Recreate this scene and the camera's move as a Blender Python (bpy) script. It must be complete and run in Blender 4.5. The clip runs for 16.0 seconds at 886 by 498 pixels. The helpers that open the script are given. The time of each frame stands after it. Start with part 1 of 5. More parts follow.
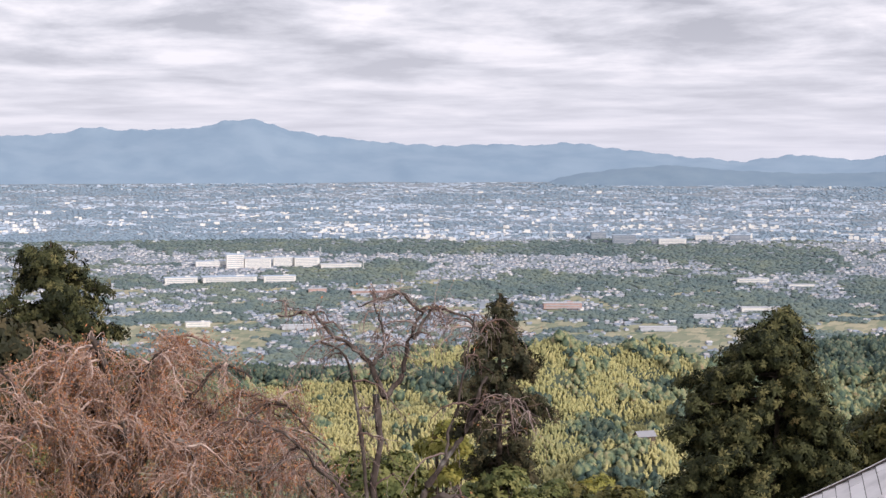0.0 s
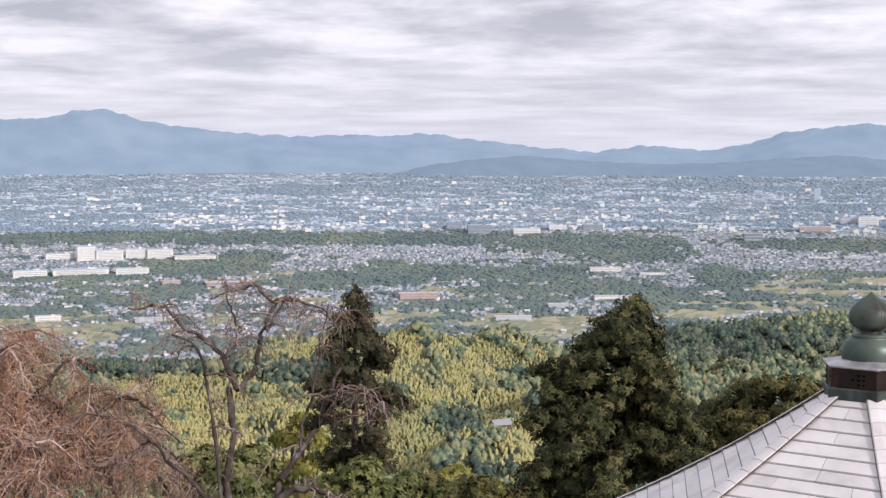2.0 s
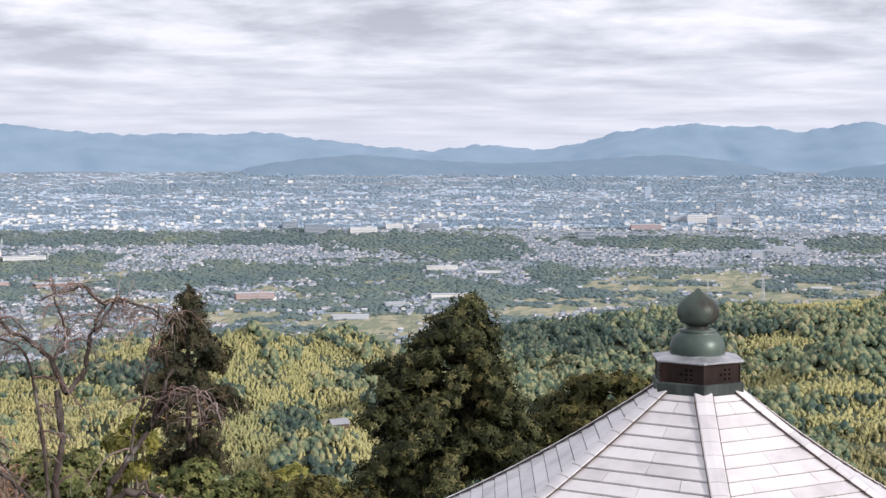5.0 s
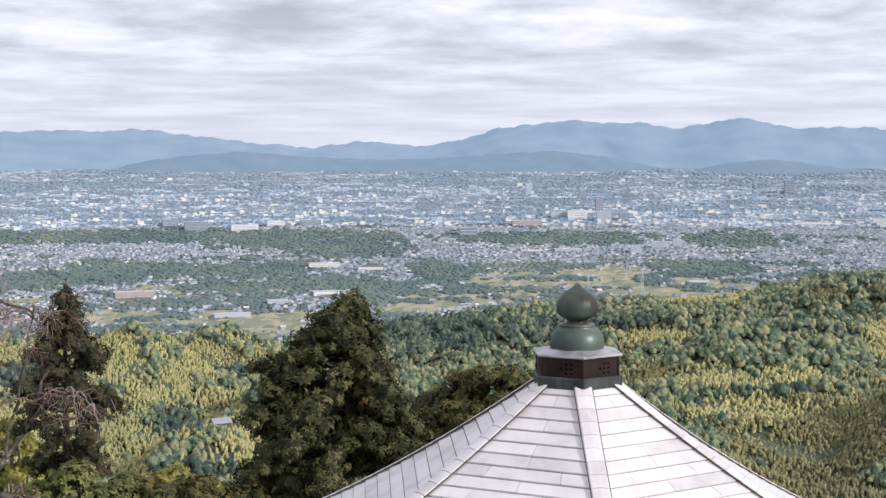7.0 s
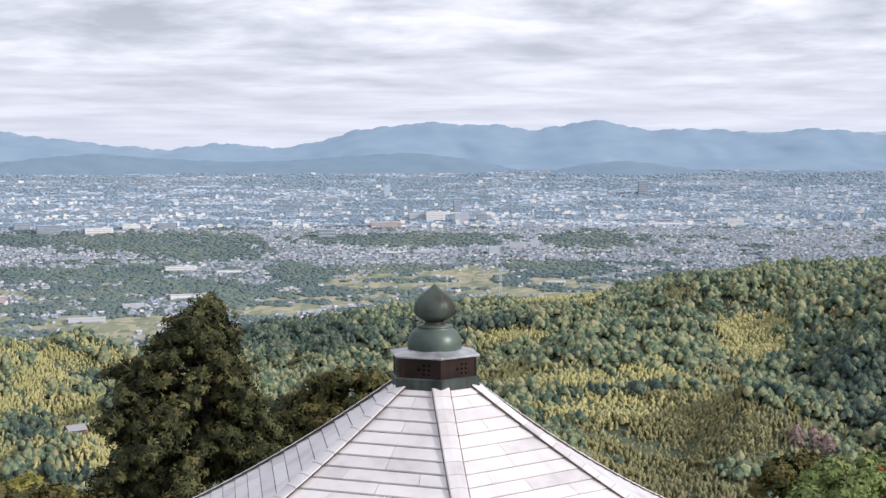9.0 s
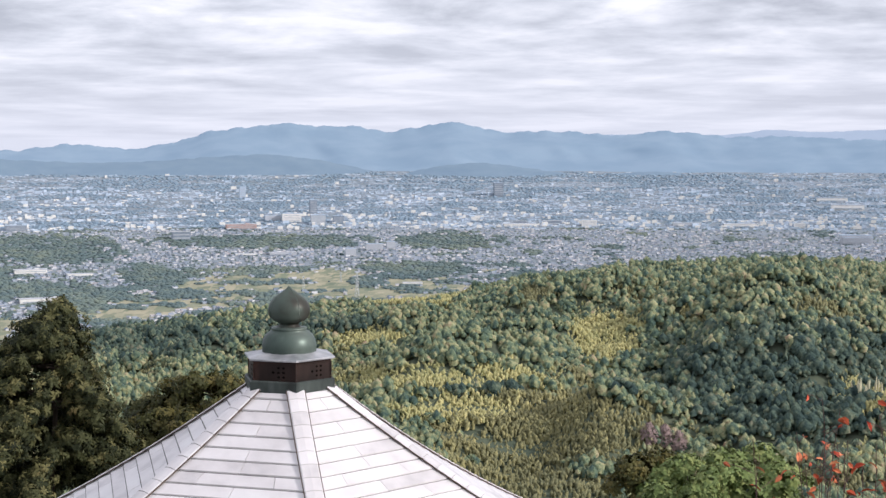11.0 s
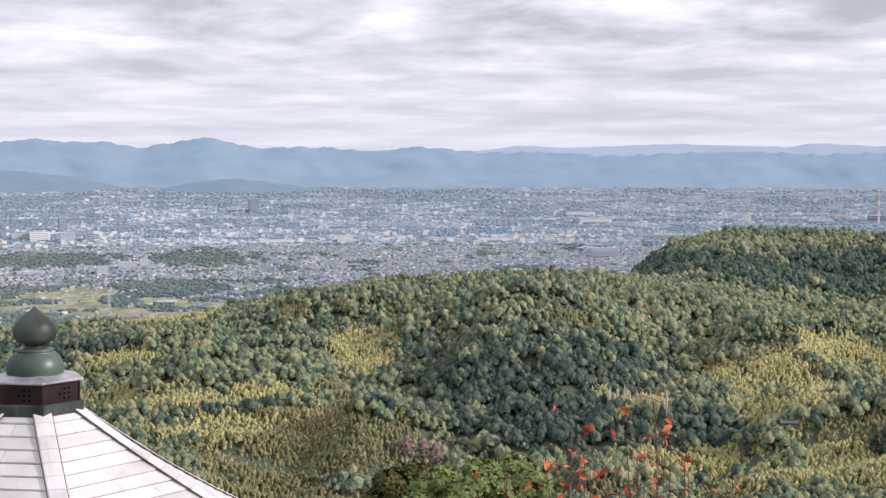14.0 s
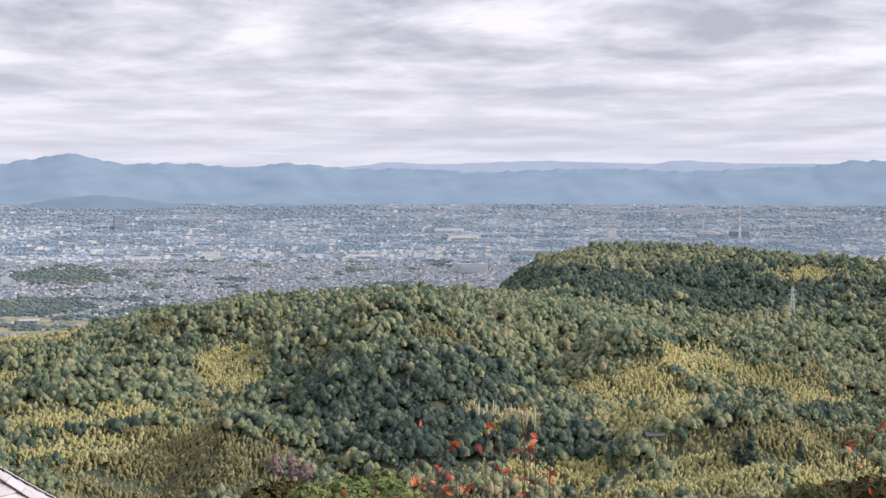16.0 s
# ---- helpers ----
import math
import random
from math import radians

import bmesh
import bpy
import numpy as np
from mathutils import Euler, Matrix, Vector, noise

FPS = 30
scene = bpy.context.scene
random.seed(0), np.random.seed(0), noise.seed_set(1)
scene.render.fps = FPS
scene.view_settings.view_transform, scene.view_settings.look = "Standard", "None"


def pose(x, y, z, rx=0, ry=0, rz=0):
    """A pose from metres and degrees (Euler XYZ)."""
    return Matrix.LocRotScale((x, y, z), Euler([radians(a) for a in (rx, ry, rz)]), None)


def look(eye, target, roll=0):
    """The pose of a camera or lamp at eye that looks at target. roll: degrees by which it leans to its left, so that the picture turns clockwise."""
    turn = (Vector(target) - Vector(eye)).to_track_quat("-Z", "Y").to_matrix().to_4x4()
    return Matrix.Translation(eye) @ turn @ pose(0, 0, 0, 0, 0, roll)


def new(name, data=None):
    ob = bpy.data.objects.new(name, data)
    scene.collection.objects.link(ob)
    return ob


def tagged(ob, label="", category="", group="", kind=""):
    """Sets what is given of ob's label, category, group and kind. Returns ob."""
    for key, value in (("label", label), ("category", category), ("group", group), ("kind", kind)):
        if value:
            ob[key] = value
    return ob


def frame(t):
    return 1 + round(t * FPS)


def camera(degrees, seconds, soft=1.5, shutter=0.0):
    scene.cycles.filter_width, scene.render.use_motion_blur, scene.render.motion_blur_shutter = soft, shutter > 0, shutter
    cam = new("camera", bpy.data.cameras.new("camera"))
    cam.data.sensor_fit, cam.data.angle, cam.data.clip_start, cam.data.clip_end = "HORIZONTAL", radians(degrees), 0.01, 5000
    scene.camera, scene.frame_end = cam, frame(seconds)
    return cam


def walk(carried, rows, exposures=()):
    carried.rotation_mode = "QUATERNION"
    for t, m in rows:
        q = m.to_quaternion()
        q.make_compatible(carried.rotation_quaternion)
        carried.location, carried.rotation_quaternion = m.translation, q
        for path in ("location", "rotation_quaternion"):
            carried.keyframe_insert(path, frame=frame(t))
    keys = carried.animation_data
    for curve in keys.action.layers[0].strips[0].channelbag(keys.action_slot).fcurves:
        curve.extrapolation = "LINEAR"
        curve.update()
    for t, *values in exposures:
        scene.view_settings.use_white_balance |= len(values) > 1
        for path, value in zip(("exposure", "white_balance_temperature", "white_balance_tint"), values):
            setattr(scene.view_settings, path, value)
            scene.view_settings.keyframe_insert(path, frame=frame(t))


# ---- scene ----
cam = camera(32.4, 16.0, soft=1.5)
# seconds, yaw, pitch, roll; a person turning on the spot, the phone on a short arm
ROWS = [
    (0.0, -0.01, -3.60, 0.10), (0.5, -1.32, -3.77, 0.05), (1.0, -2.67, -3.88, 0.06), (1.5, -4.04, -3.93, 0.06),
    (2.0, -5.43, -3.96, 0.08), (2.5, -6.74, -3.96, 0.04), (3.0, -7.98, -3.98, 0.03), (3.5, -8.89, -3.96, -0.04),
    (4.0, -9.73, -3.95, -0.05), (6.5, -14.79, -4.12, 0.03), (7.0, -16.00, -4.13, 0.06), (7.5, -17.27, -4.11, 0.04),
    (8.0, -18.72, -4.08, 0.05), (10.5, -25.12, -4.06, 0.00), (11.0, -26.70, -4.01, -0.08), (11.5, -28.58, -3.91, -0.07),
    (12.0, -30.45, -3.78, -0.04), (12.5, -32.01, -3.65, -0.04), (13.0, -33.38, -3.55, -0.06), (13.5, -34.69, -3.49, -0.03),
    (14.0, -35.86, -3.41, -0.02), (14.5, -37.14, -3.28, -0.04), (15.0, -38.32, -3.12, -0.02), (15.5, -39.55, -2.95, -0.03),
    (16.0, -40.79, -2.79, -0.08),
]
ARM = 0.28
walk(cam, [(t, pose(ARM * math.sin(radians(-yaw)), ARM * (math.cos(radians(yaw)) - 1), 0, 90 + pitch, roll, yaw)) for t, yaw, pitch, roll in ROWS],
     exposures=[(0.0, 0.0, 6230.0, 18.5), (3.0, 0.02, 6130.0, 17.0), (7.0, 0.05, 5990.0, 14.5), (11.0, 0.06, 5980.0, 14.8), (13.5, 0.06, 6110.0, 17.0), (16.0, 0.0, 6160.0, 18.0)])

# ---- sky and sun ----
SUN_AZ, SUN_EL = 138.0, 26.0
world = bpy.data.worlds.new("sky")
scene.world = world
world.use_nodes = True
wt = world.node_tree
wt.nodes.clear()


def wn(kind, **props):
    n = wt.nodes.new(kind)
    for k, v in props.items():
        n.inputs[k].default_value = v
    return n


sky = wt.nodes.new("ShaderNodeTexSky")
sky.sky_type, sky.sun_disc = "NISHITA", False
sky.sun_elevation, sky.sun_rotation = radians(SUN_EL), radians(SUN_AZ)
coords = wt.nodes.new("ShaderNodeTexCoord")
sep = wt.nodes.new("ShaderNodeSeparateXYZ")
wt.links.new(coords.outputs["Generated"], sep.inputs[0])


def wmath(op, a, b=0.0):
    n = wt.nodes.new("ShaderNodeMath")
    n.operation = op
    for i, v in enumerate((a, b)):
        if isinstance(v, (int, float)):
            n.inputs[i].default_value = v
        else:
            wt.links.new(v, n.inputs[i])
    return n.outputs[0]


# rows of flat cloud that lie level along the horizon: bearing against a height that closes up towards it
turn_round = wmath("MULTIPLY", wmath("ARCTAN2", sep.outputs[0], sep.outputs[1]), 9.5)
height_row = wmath("DIVIDE", 1.2, wmath("ADD", wmath("MAXIMUM", sep.outputs[2], 0.0), 0.085))
flat = wt.nodes.new("ShaderNodeCombineXYZ")
wt.links.new(turn_round, flat.inputs[0])
wt.links.new(height_row, flat.inputs[1])
fine = wn("ShaderNodeTexNoise", Scale=1.0, Detail=9.0, Roughness=0.58, Distortion=0.2)
broad = wn("ShaderNodeTexNoise", Scale=0.33, Detail=3.0, Roughness=0.5)
for n in (fine, broad):
    wt.links.new(flat.outputs[0], n.inputs["Vector"])
heap = wmath("ADD", wmath("MULTIPLY", fine.outputs["Fac"], 0.78), wmath("MULTIPLY", broad.outputs["Fac"], 0.22))
cloud = wt.nodes.new("ShaderNodeValToRGB")
cloud.color_ramp.elements[0].position, cloud.color_ramp.elements[0].color = 0.385, (0.52, 0.53, 0.56, 1)
cloud.color_ramp.elements[1].position, cloud.color_ramp.elements[1].color = 0.605, (1.03, 1.005, 0.995, 1)
mid = cloud.color_ramp.elements.new(0.50)
mid.color = (0.765, 0.77, 0.79, 1)
wt.links.new(heap, cloud.inputs["Fac"])
# the cloud deck closes into pale haze at the horizon
hazy = wt.nodes.new("ShaderNodeMixRGB")
hazy.inputs[2].default_value = (0.78, 0.79, 0.84, 1)
rim = wt.nodes.new("ShaderNodeMapRange")
rim.inputs["From Min"].default_value, rim.inputs["From Max"].default_value = 0.0, 0.085
rim.inputs["To Min"].default_value, rim.inputs["To Max"].default_value = 0.75, 0.0
wt.links.new(sep.outputs[2], rim.inputs["Value"])
wt.links.new(rim.outputs[0], hazy.inputs["Fac"])
wt.links.new(cloud.outputs[0], hazy.inputs[1])
veil = wt.nodes.new("ShaderNodeMixRGB")
veil.inputs["Fac"].default_value = 0.94
blue = wt.nodes.new("ShaderNodeMixRGB")
blue.blend_type, blue.inputs["Fac"].default_value = "MULTIPLY", 1.0
blue.inputs[2].default_value = (0.1, 0.1, 0.1, 1)
wt.links.new(sky.outputs[0], blue.inputs[1])
wt.links.new(blue.outputs[0], veil.inputs[1])
wt.links.new(hazy.outputs[0], veil.inputs[2])
back = wn("ShaderNodeBackground", Strength=1.0)
wt.links.new(veil.outputs[0], back.inputs["Color"])
wout = wt.nodes.new("ShaderNodeOutputWorld")
wt.links.new(back.outputs[0], wout.inputs["Surface"])

sun = new("sun", bpy.data.lights.new("sun", "SUN"))
sun.data.energy, sun.data.angle, sun.data.color = 3.2, radians(4.0), (1.0, 0.93, 0.83)
sun_way = Vector((math.sin(radians(SUN_AZ)) * math.cos(radians(SUN_EL)), math.cos(radians(SUN_AZ)) * math.cos(radians(SUN_EL)), math.sin(radians(SUN_EL))))
sun.matrix_world = look(sun_way * 50, (0, 0, 0))


# ---- materials ----
def mat(name, stops, rough=0.8, metal=0.0, by="noise", scale=1.0, detail=6.0, bump=0.0, bump_scale=20.0, spec=0.12, island=0.0, big_scale=0.0, big=0.0, squash=(1, 1, 1), bump_depth=0.0):
    """A principled surface whose colour runs over stops, by noise in metres, per island or per object; big adds slow change over the place."""
    m = bpy.data.materials.new(name)
    m.use_nodes = True
    t = m.node_tree
    p = t.nodes["Principled BSDF"]
    p.inputs["Roughness"].default_value, p.inputs["Metallic"].default_value = rough, metal
    p.inputs["Specular IOR Level"].default_value = spec
    geo = t.nodes.new("ShaderNodeNewGeometry")
    place = geo.outputs["Position"]
    if squash != (1, 1, 1):
        mp = t.nodes.new("ShaderNodeMapping")
        mp.inputs["Scale"].default_value = squash
        t.links.new(place, mp.inputs["Vector"])
        place = mp.outputs[0]
    ns = t.nodes.new("ShaderNodeTexNoise")
    ns.inputs["Scale"].default_value, ns.inputs["Detail"].default_value = scale, detail
    t.links.new(place, ns.inputs["Vector"])
    fac = ns.outputs["Fac"]

    def mix(a, b, w):
        n = t.nodes.new("ShaderNodeMath")
        n.operation = "MULTIPLY_ADD"
        n.inputs[1].default_value = 1 - w
        s = t.nodes.new("ShaderNodeMath")
        s.operation = "MULTIPLY"
        s.inputs[1].default_value = w
        t.links.new(b, s.inputs[0])
        t.links.new(a, n.inputs[0])
        t.links.new(s.outputs[0], n.inputs[2])
        return n.outputs[0]

    if by == "island":
        fac = mix(fac, geo.outputs["Random Per Island"], island or 0.7)
    elif by == "object":
        oi = t.nodes.new("ShaderNodeObjectInfo")
        fac = mix(fac, oi.outputs["Random"], island or 0.6)
    if big:
        slow = t.nodes.new("ShaderNodeTexNoise")
        slow.inputs["Scale"].default_value, slow.inputs["Detail"].default_value = big_scale, 3.0
        t.links.new(geo.outputs["Position"], slow.inputs["Vector"])
        fac = mix(fac, slow.outputs["Fac"], big)
    ramp = t.nodes.new("ShaderNodeValToRGB")
    while len(ramp.color_ramp.elements) < len(stops):
        ramp.color_ramp.elements.new(0.5)
    for e, (pos, col) in zip(ramp.color_ramp.elements, stops):
        e.position, e.color = pos, (*col, 1)
    t.links.new(fac, ramp.inputs["Fac"])
    t.links.new(ramp.outputs[0], p.inputs["Base Color"])
    if bump:
        b = t.nodes.new("ShaderNodeBump")
        b.inputs["Strength"].default_value, b.inputs["Distance"].default_value = bump, bump_depth or 0.3 / bump_scale
        bn = t.nodes.new("ShaderNodeTexNoise")
        bn.inputs["Scale"].default_value, bn.inputs["Detail"].default_value = bump_scale, 4.0
        t.links.new(place, bn.inputs["Vector"])
        t.links.new(bn.outputs["Fac"], b.inputs["Height"])
        t.links.new(b.outputs[0], p.inputs["Normal"])
    return m


def glow(m, colour, strength):
    p = m.node_tree.nodes["Principled BSDF"]
    p.inputs["Emission Color"].default_value, p.inputs["Emission Strength"].default_value = (*colour, 1), strength
    return m


# soil colour greyed and blued to carry the haze over the plain
M_GROUND = mat("haze_tinted_soil", [(0.3, (0.20, 0.24, 0.25)), (0.55, (0.27, 0.305, 0.34)), (0.75, (0.34, 0.37, 0.41))], scale=0.02, big_scale=0.003, big=0.3)
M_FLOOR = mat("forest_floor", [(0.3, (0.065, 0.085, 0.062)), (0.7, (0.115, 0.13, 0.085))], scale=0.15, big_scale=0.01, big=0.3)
# dark evergreen leaf; cloud shade and some haze blue are in this colour
M_LEAF_DARK = mat("dark_and_shaded_evergreen", [(0.36, (0.036, 0.060, 0.057)), (0.46, (0.062, 0.094, 0.077)), (0.54, (0.104, 0.140, 0.102)), (0.61, (0.165, 0.187, 0.121)), (0.69, (0.229, 0.204, 0.147))], by="island", island=0.16, scale=0.30, detail=10.0, rough=0.8, big_scale=0.02, big=0.15, bump=1.0, bump_scale=0.7, bump_depth=1.3)
M_FIELD = mat("rice_stubble", [(0.15, (0.18, 0.215, 0.15)), (0.38, (0.29, 0.295, 0.205)), (0.6, (0.43, 0.39, 0.275)), (0.85, (0.215, 0.245, 0.165))], by="island", island=0.75, scale=0.03)
# leaf colour with its blue lifted for haze on the hills
M_LEAF_HILL = mat("haze_tinted_hill_foliage", [(0.36, (0.059, 0.096, 0.080)), (0.42, (0.092, 0.134, 0.095)), (0.48, (0.157, 0.203, 0.122)), (0.53, (0.248, 0.272, 0.151)), (0.58, (0.324, 0.323, 0.172)), (0.65, (0.367, 0.318, 0.195)), (0.72, (0.410, 0.272, 0.183))], by="island", island=0.16, scale=0.30, detail=10.0, rough=0.8, big_scale=0.015, big=0.15, bump=1.0, bump_scale=0.7, bump_depth=1.3)
M_BAMBOO = mat("bamboo_foliage", [(0.33, (0.275, 0.285, 0.135)), (0.44, (0.365, 0.355, 0.165)), (0.55, (0.46, 0.420, 0.192)), (0.70, (0.58, 0.510, 0.233))], by="island", island=0.28, scale=0.5, rough=0.7, big_scale=0.012, big=0.4)
M_OLIVE = mat("olive_foliage", [(0.3, (0.123, 0.133, 0.076)), (0.5, (0.218, 0.208, 0.105)), (0.7, (0.368, 0.331, 0.146))], by="island", island=0.28, scale=0.5, rough=0.7, big_scale=0.012, big=0.35)
# woods, town walls and town roofs lean to blue: haze mixed into the colour
M_WOODS = mat("haze_tinted_woodland", [(0.25, (0.085, 0.13, 0.145)), (0.45, (0.12, 0.165, 0.165)), (0.58, (0.165, 0.205, 0.175)), (0.70, (0.23, 0.255, 0.18)), (0.85, (0.31, 0.315, 0.20))], by="island", island=0.18, scale=0.03, big_scale=0.005, big=0.45)
M_WALL = mat("haze_tinted_town_walls", [(0.08, (0.34, 0.385, 0.45)), (0.4, (0.45, 0.485, 0.53)), (0.68, (0.56, 0.565, 0.585)), (0.88, (0.74, 0.725, 0.715)), (0.97, (0.86, 0.84, 0.82))], by="island", island=0.85, scale=0.1)
M_ROOF = mat("haze_tinted_town_roofs", [(0.05, (0.18, 0.225, 0.285)), (0.35, (0.26, 0.305, 0.37)), (0.6, (0.34, 0.375, 0.43)), (0.78, (0.43, 0.39, 0.385)), (0.94, (0.64, 0.65, 0.67))], by="island", island=0.85, scale=0.1)
M_VILLAGEWALL = mat("village_walls", [(0.1, (0.30, 0.295, 0.29)), (0.45, (0.42, 0.41, 0.40)), (0.75, (0.66, 0.64, 0.61))], by="object", island=0.85, scale=0.3)
M_VILLAGEROOF = mat("village_roofs", [(0.1, (0.17, 0.18, 0.20)), (0.4, (0.25, 0.26, 0.285)), (0.65, (0.34, 0.34, 0.36)), (0.85, (0.40, 0.35, 0.33))], by="object", island=0.85, scale=0.3)
M_WHITE = mat("white_render", [(0.3, (0.78, 0.75, 0.70)), (0.7, (0.85, 0.83, 0.78))], scale=0.15)
M_GREYWALL = mat("grey_cladding", [(0.3, (0.20, 0.24, 0.29)), (0.7, (0.28, 0.32, 0.37))], scale=0.15)
M_GLASS = mat("window_strip", [(0.3, (0.40, 0.43, 0.47)), (0.7, (0.50, 0.53, 0.56))], scale=0.3, rough=0.25, spec=0.5)
M_REDTILE = mat("red_roof", [(0.3, (0.44, 0.30, 0.27)), (0.7, (0.55, 0.40, 0.36))], scale=0.2)
M_STEEL = mat("galvanised_steel", [(0.3, (0.62, 0.63, 0.63)), (0.7, (0.74, 0.75, 0.75))], scale=0.5, rough=0.5, metal=0.3)
# paler, bluer materials for the far city: the haze sits in their colours
M_FARWALL = mat("haze_blued_far_walls", [(0.15, (0.36, 0.44, 0.54)), (0.5, (0.44, 0.52, 0.62)), (0.72, (0.56, 0.62, 0.70)), (0.92, (0.78, 0.80, 0.83))], by="island", island=0.55, scale=0.02, big_scale=0.006, big=0.35)
M_FARROOF = mat("haze_blued_far_roofs", [(0.15, (0.35, 0.43, 0.53)), (0.5, (0.42, 0.50, 0.60)), (0.75, (0.50, 0.57, 0.66)), (0.95, (0.66, 0.70, 0.75))], by="island", island=0.55, scale=0.02, big_scale=0.006, big=0.35)
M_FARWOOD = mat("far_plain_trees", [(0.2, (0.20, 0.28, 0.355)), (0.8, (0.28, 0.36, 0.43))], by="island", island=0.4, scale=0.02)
# the ranges' blue haze is emitted by their own surfaces
M_FAR = glow(mat("far_range_haze_glow", [(0.38, (0.130, 0.165, 0.190)), (0.62, (0.165, 0.200, 0.222))], scale=0.010, detail=9), (0.13, 0.195, 0.275), 1.0)
M_FARTHEST = glow(mat("farthest_range_haze_glow", [(0.35, (0.18, 0.21, 0.23)), (0.65, (0.195, 0.225, 0.245))], scale=0.016, detail=8), (0.28, 0.33, 0.42), 1.0)
M_LOW = glow(mat("foothill_haze_glow", [(0.35, (0.115, 0.145, 0.165)), (0.65, (0.135, 0.165, 0.18))], scale=0.02, detail=8), (0.095, 0.15, 0.215), 1.0)

# ---- mesh helpers ----
rng = np.random.default_rng(7)
TAU = 2 * math.pi


def mesh_obj(name, verts, tris, mats, index=None, parent=None, smooth=False):
    """One mesh object from arrays of vertices and triangles."""
    me = bpy.data.meshes.new(name)
    verts, tris = np.asarray(verts, np.float32), np.asarray(tris, np.int32)
    me.vertices.add(len(verts))
    me.vertices.foreach_set("co", verts.ravel())
    me.loops.add(tris.size)
    me.loops.foreach_set("vertex_index", tris.ravel())
    me.polygons.add(len(tris))
    me.polygons.foreach_set("loop_start", np.arange(len(tris), dtype=np.int32) * 3)
    for m in mats if isinstance(mats, (list, tuple)) else [mats]:
        me.materials.append(m)
    if index is not None:
        me.polygons.foreach_set("material_index", np.asarray(index, np.int32))
    me.polygons.foreach_set("use_smooth", np.full(len(tris), smooth))
    me.update(calc_edges=True)
    ob = new(name, me)
    if parent:
        ob.parent = parent
    return ob


class Pile:
    """Gathers many small shapes into one mesh."""

    def __init__(self):
        self.v, self.f, self.i, self.n = [], [], [], 0

    def add(self, v, f, index=0):
        v, f = np.asarray(v, float), np.asarray(f, int)
        self.v.append(v)
        self.f.append(f + self.n)
        self.i.append(np.full(len(f), index) if np.isscalar(index) else np.asarray(index))
        self.n += len(v)

    def spread(self, v, f, turn, at, index=0):
        """A copy of the shape (v, f) for each 3x3 turn and place."""
        k, n = len(at), len(v)
        if not k:
            return
        allv = np.einsum("kij,nj->kni", turn, np.asarray(v, float)) + np.asarray(at)[:, None, :]
        allf = np.asarray(f, int)[None] + (np.arange(k) * n)[:, None, None]
        idx = np.full(len(f), index) if np.isscalar(index) else np.asarray(index)
        self.add(allv.reshape(-1, 3), allf.reshape(-1, 3), np.tile(idx, k))

    def make(self, name, mats, parent=None, smooth=False):
        return mesh_obj(name, np.concatenate(self.v), np.concatenate(self.f), mats, np.concatenate(self.i), parent, smooth)


def spin(angle, sx, sy=None, sz=None):
    """Turns about z with scales, one for each angle."""
    angle = np.asarray(angle, float)
    sx = np.broadcast_to(sx, angle.shape)
    sy = sx if sy is None else np.broadcast_to(sy, angle.shape)
    sz = sx if sz is None else np.broadcast_to(sz, angle.shape)
    m = np.zeros((len(angle), 3, 3))
    m[:, 0, 0], m[:, 0, 1] = np.cos(angle) * sx, -np.sin(angle) * sy
    m[:, 1, 0], m[:, 1, 1] = np.sin(angle) * sx, np.cos(angle) * sy
    m[:, 2, 2] = sz
    return m


def ico(sub):
    bm = bmesh.new()
    bmesh.ops.create_icosphere(bm, subdivisions=sub, radius=1)
    v = np.array([p.co for p in bm.verts])
    f = np.array([[p.index for p in q.verts] for q in bm.faces])
    bm.free()
    return v, f


ICO0 = ico(1)


# ---- the plan ----
# Places are given as bearing (degrees clockwise from the first view), slope below the eye (degrees) and range (metres).
# Past 1200 m the range is drawn in by a logarithm, so that the basin ends within 4.5 km; sizes shrink with it.
NEAR, DROP = 1200.0, 330.0


def plain_range(el):
    """True range at which the plain lies el degrees below the eye."""
    return DROP / np.tan(np.radians(-np.asarray(el, float)))


def drawn(r):
    r = np.asarray(r, float)
    return np.where(r > NEAR, NEAR * (1 + np.log(np.maximum(r, NEAR) / NEAR)), r)


def undrawn(d):
    d = np.asarray(d, float)
    return np.where(d > NEAR, NEAR * np.exp(d / NEAR - 1), d)


def spot(az, r, z):
    a = np.radians(np.asarray(az, float))
    return np.stack(np.broadcast_arrays(r * np.sin(a), r * np.cos(a), z), -1)


CREST_AZ = (-60, -16.3, -11.7, -7.3, -3.1, -0.7, 2.5, 4.6, 7.8, 10.3, 13.5, 16.7, 19.4, 22.7, 27.0, 30.6, 34.5, 38.0, 41.1, 42.8, 45.4, 47.5, 50.6, 54.0, 60, 90)
CREST_EL = (-7.5, -7.5, -7.4, -7.8, -7.9, -7.0, -6.9, -6.8, -7.2, -7.5, -6.85, -6.4, -6.1, -5.85, -5.4, -4.8, -4.2, -4.05, -4.0, -4.15, -4.65, -4.95, -6.05, -6.7, -7.0, -7.0)
BACK_AZ = (-60, 40.5, 42.2, 43.1, 44.5, 47.0, 49.6, 51.6, 54.1, 57.0, 62, 90)
BACK_EL = (-9, -9, -6, -4.05, -3.05, -2.55, -2.65, -2.7, -2.9, -3.15, -3.3, -3.3)


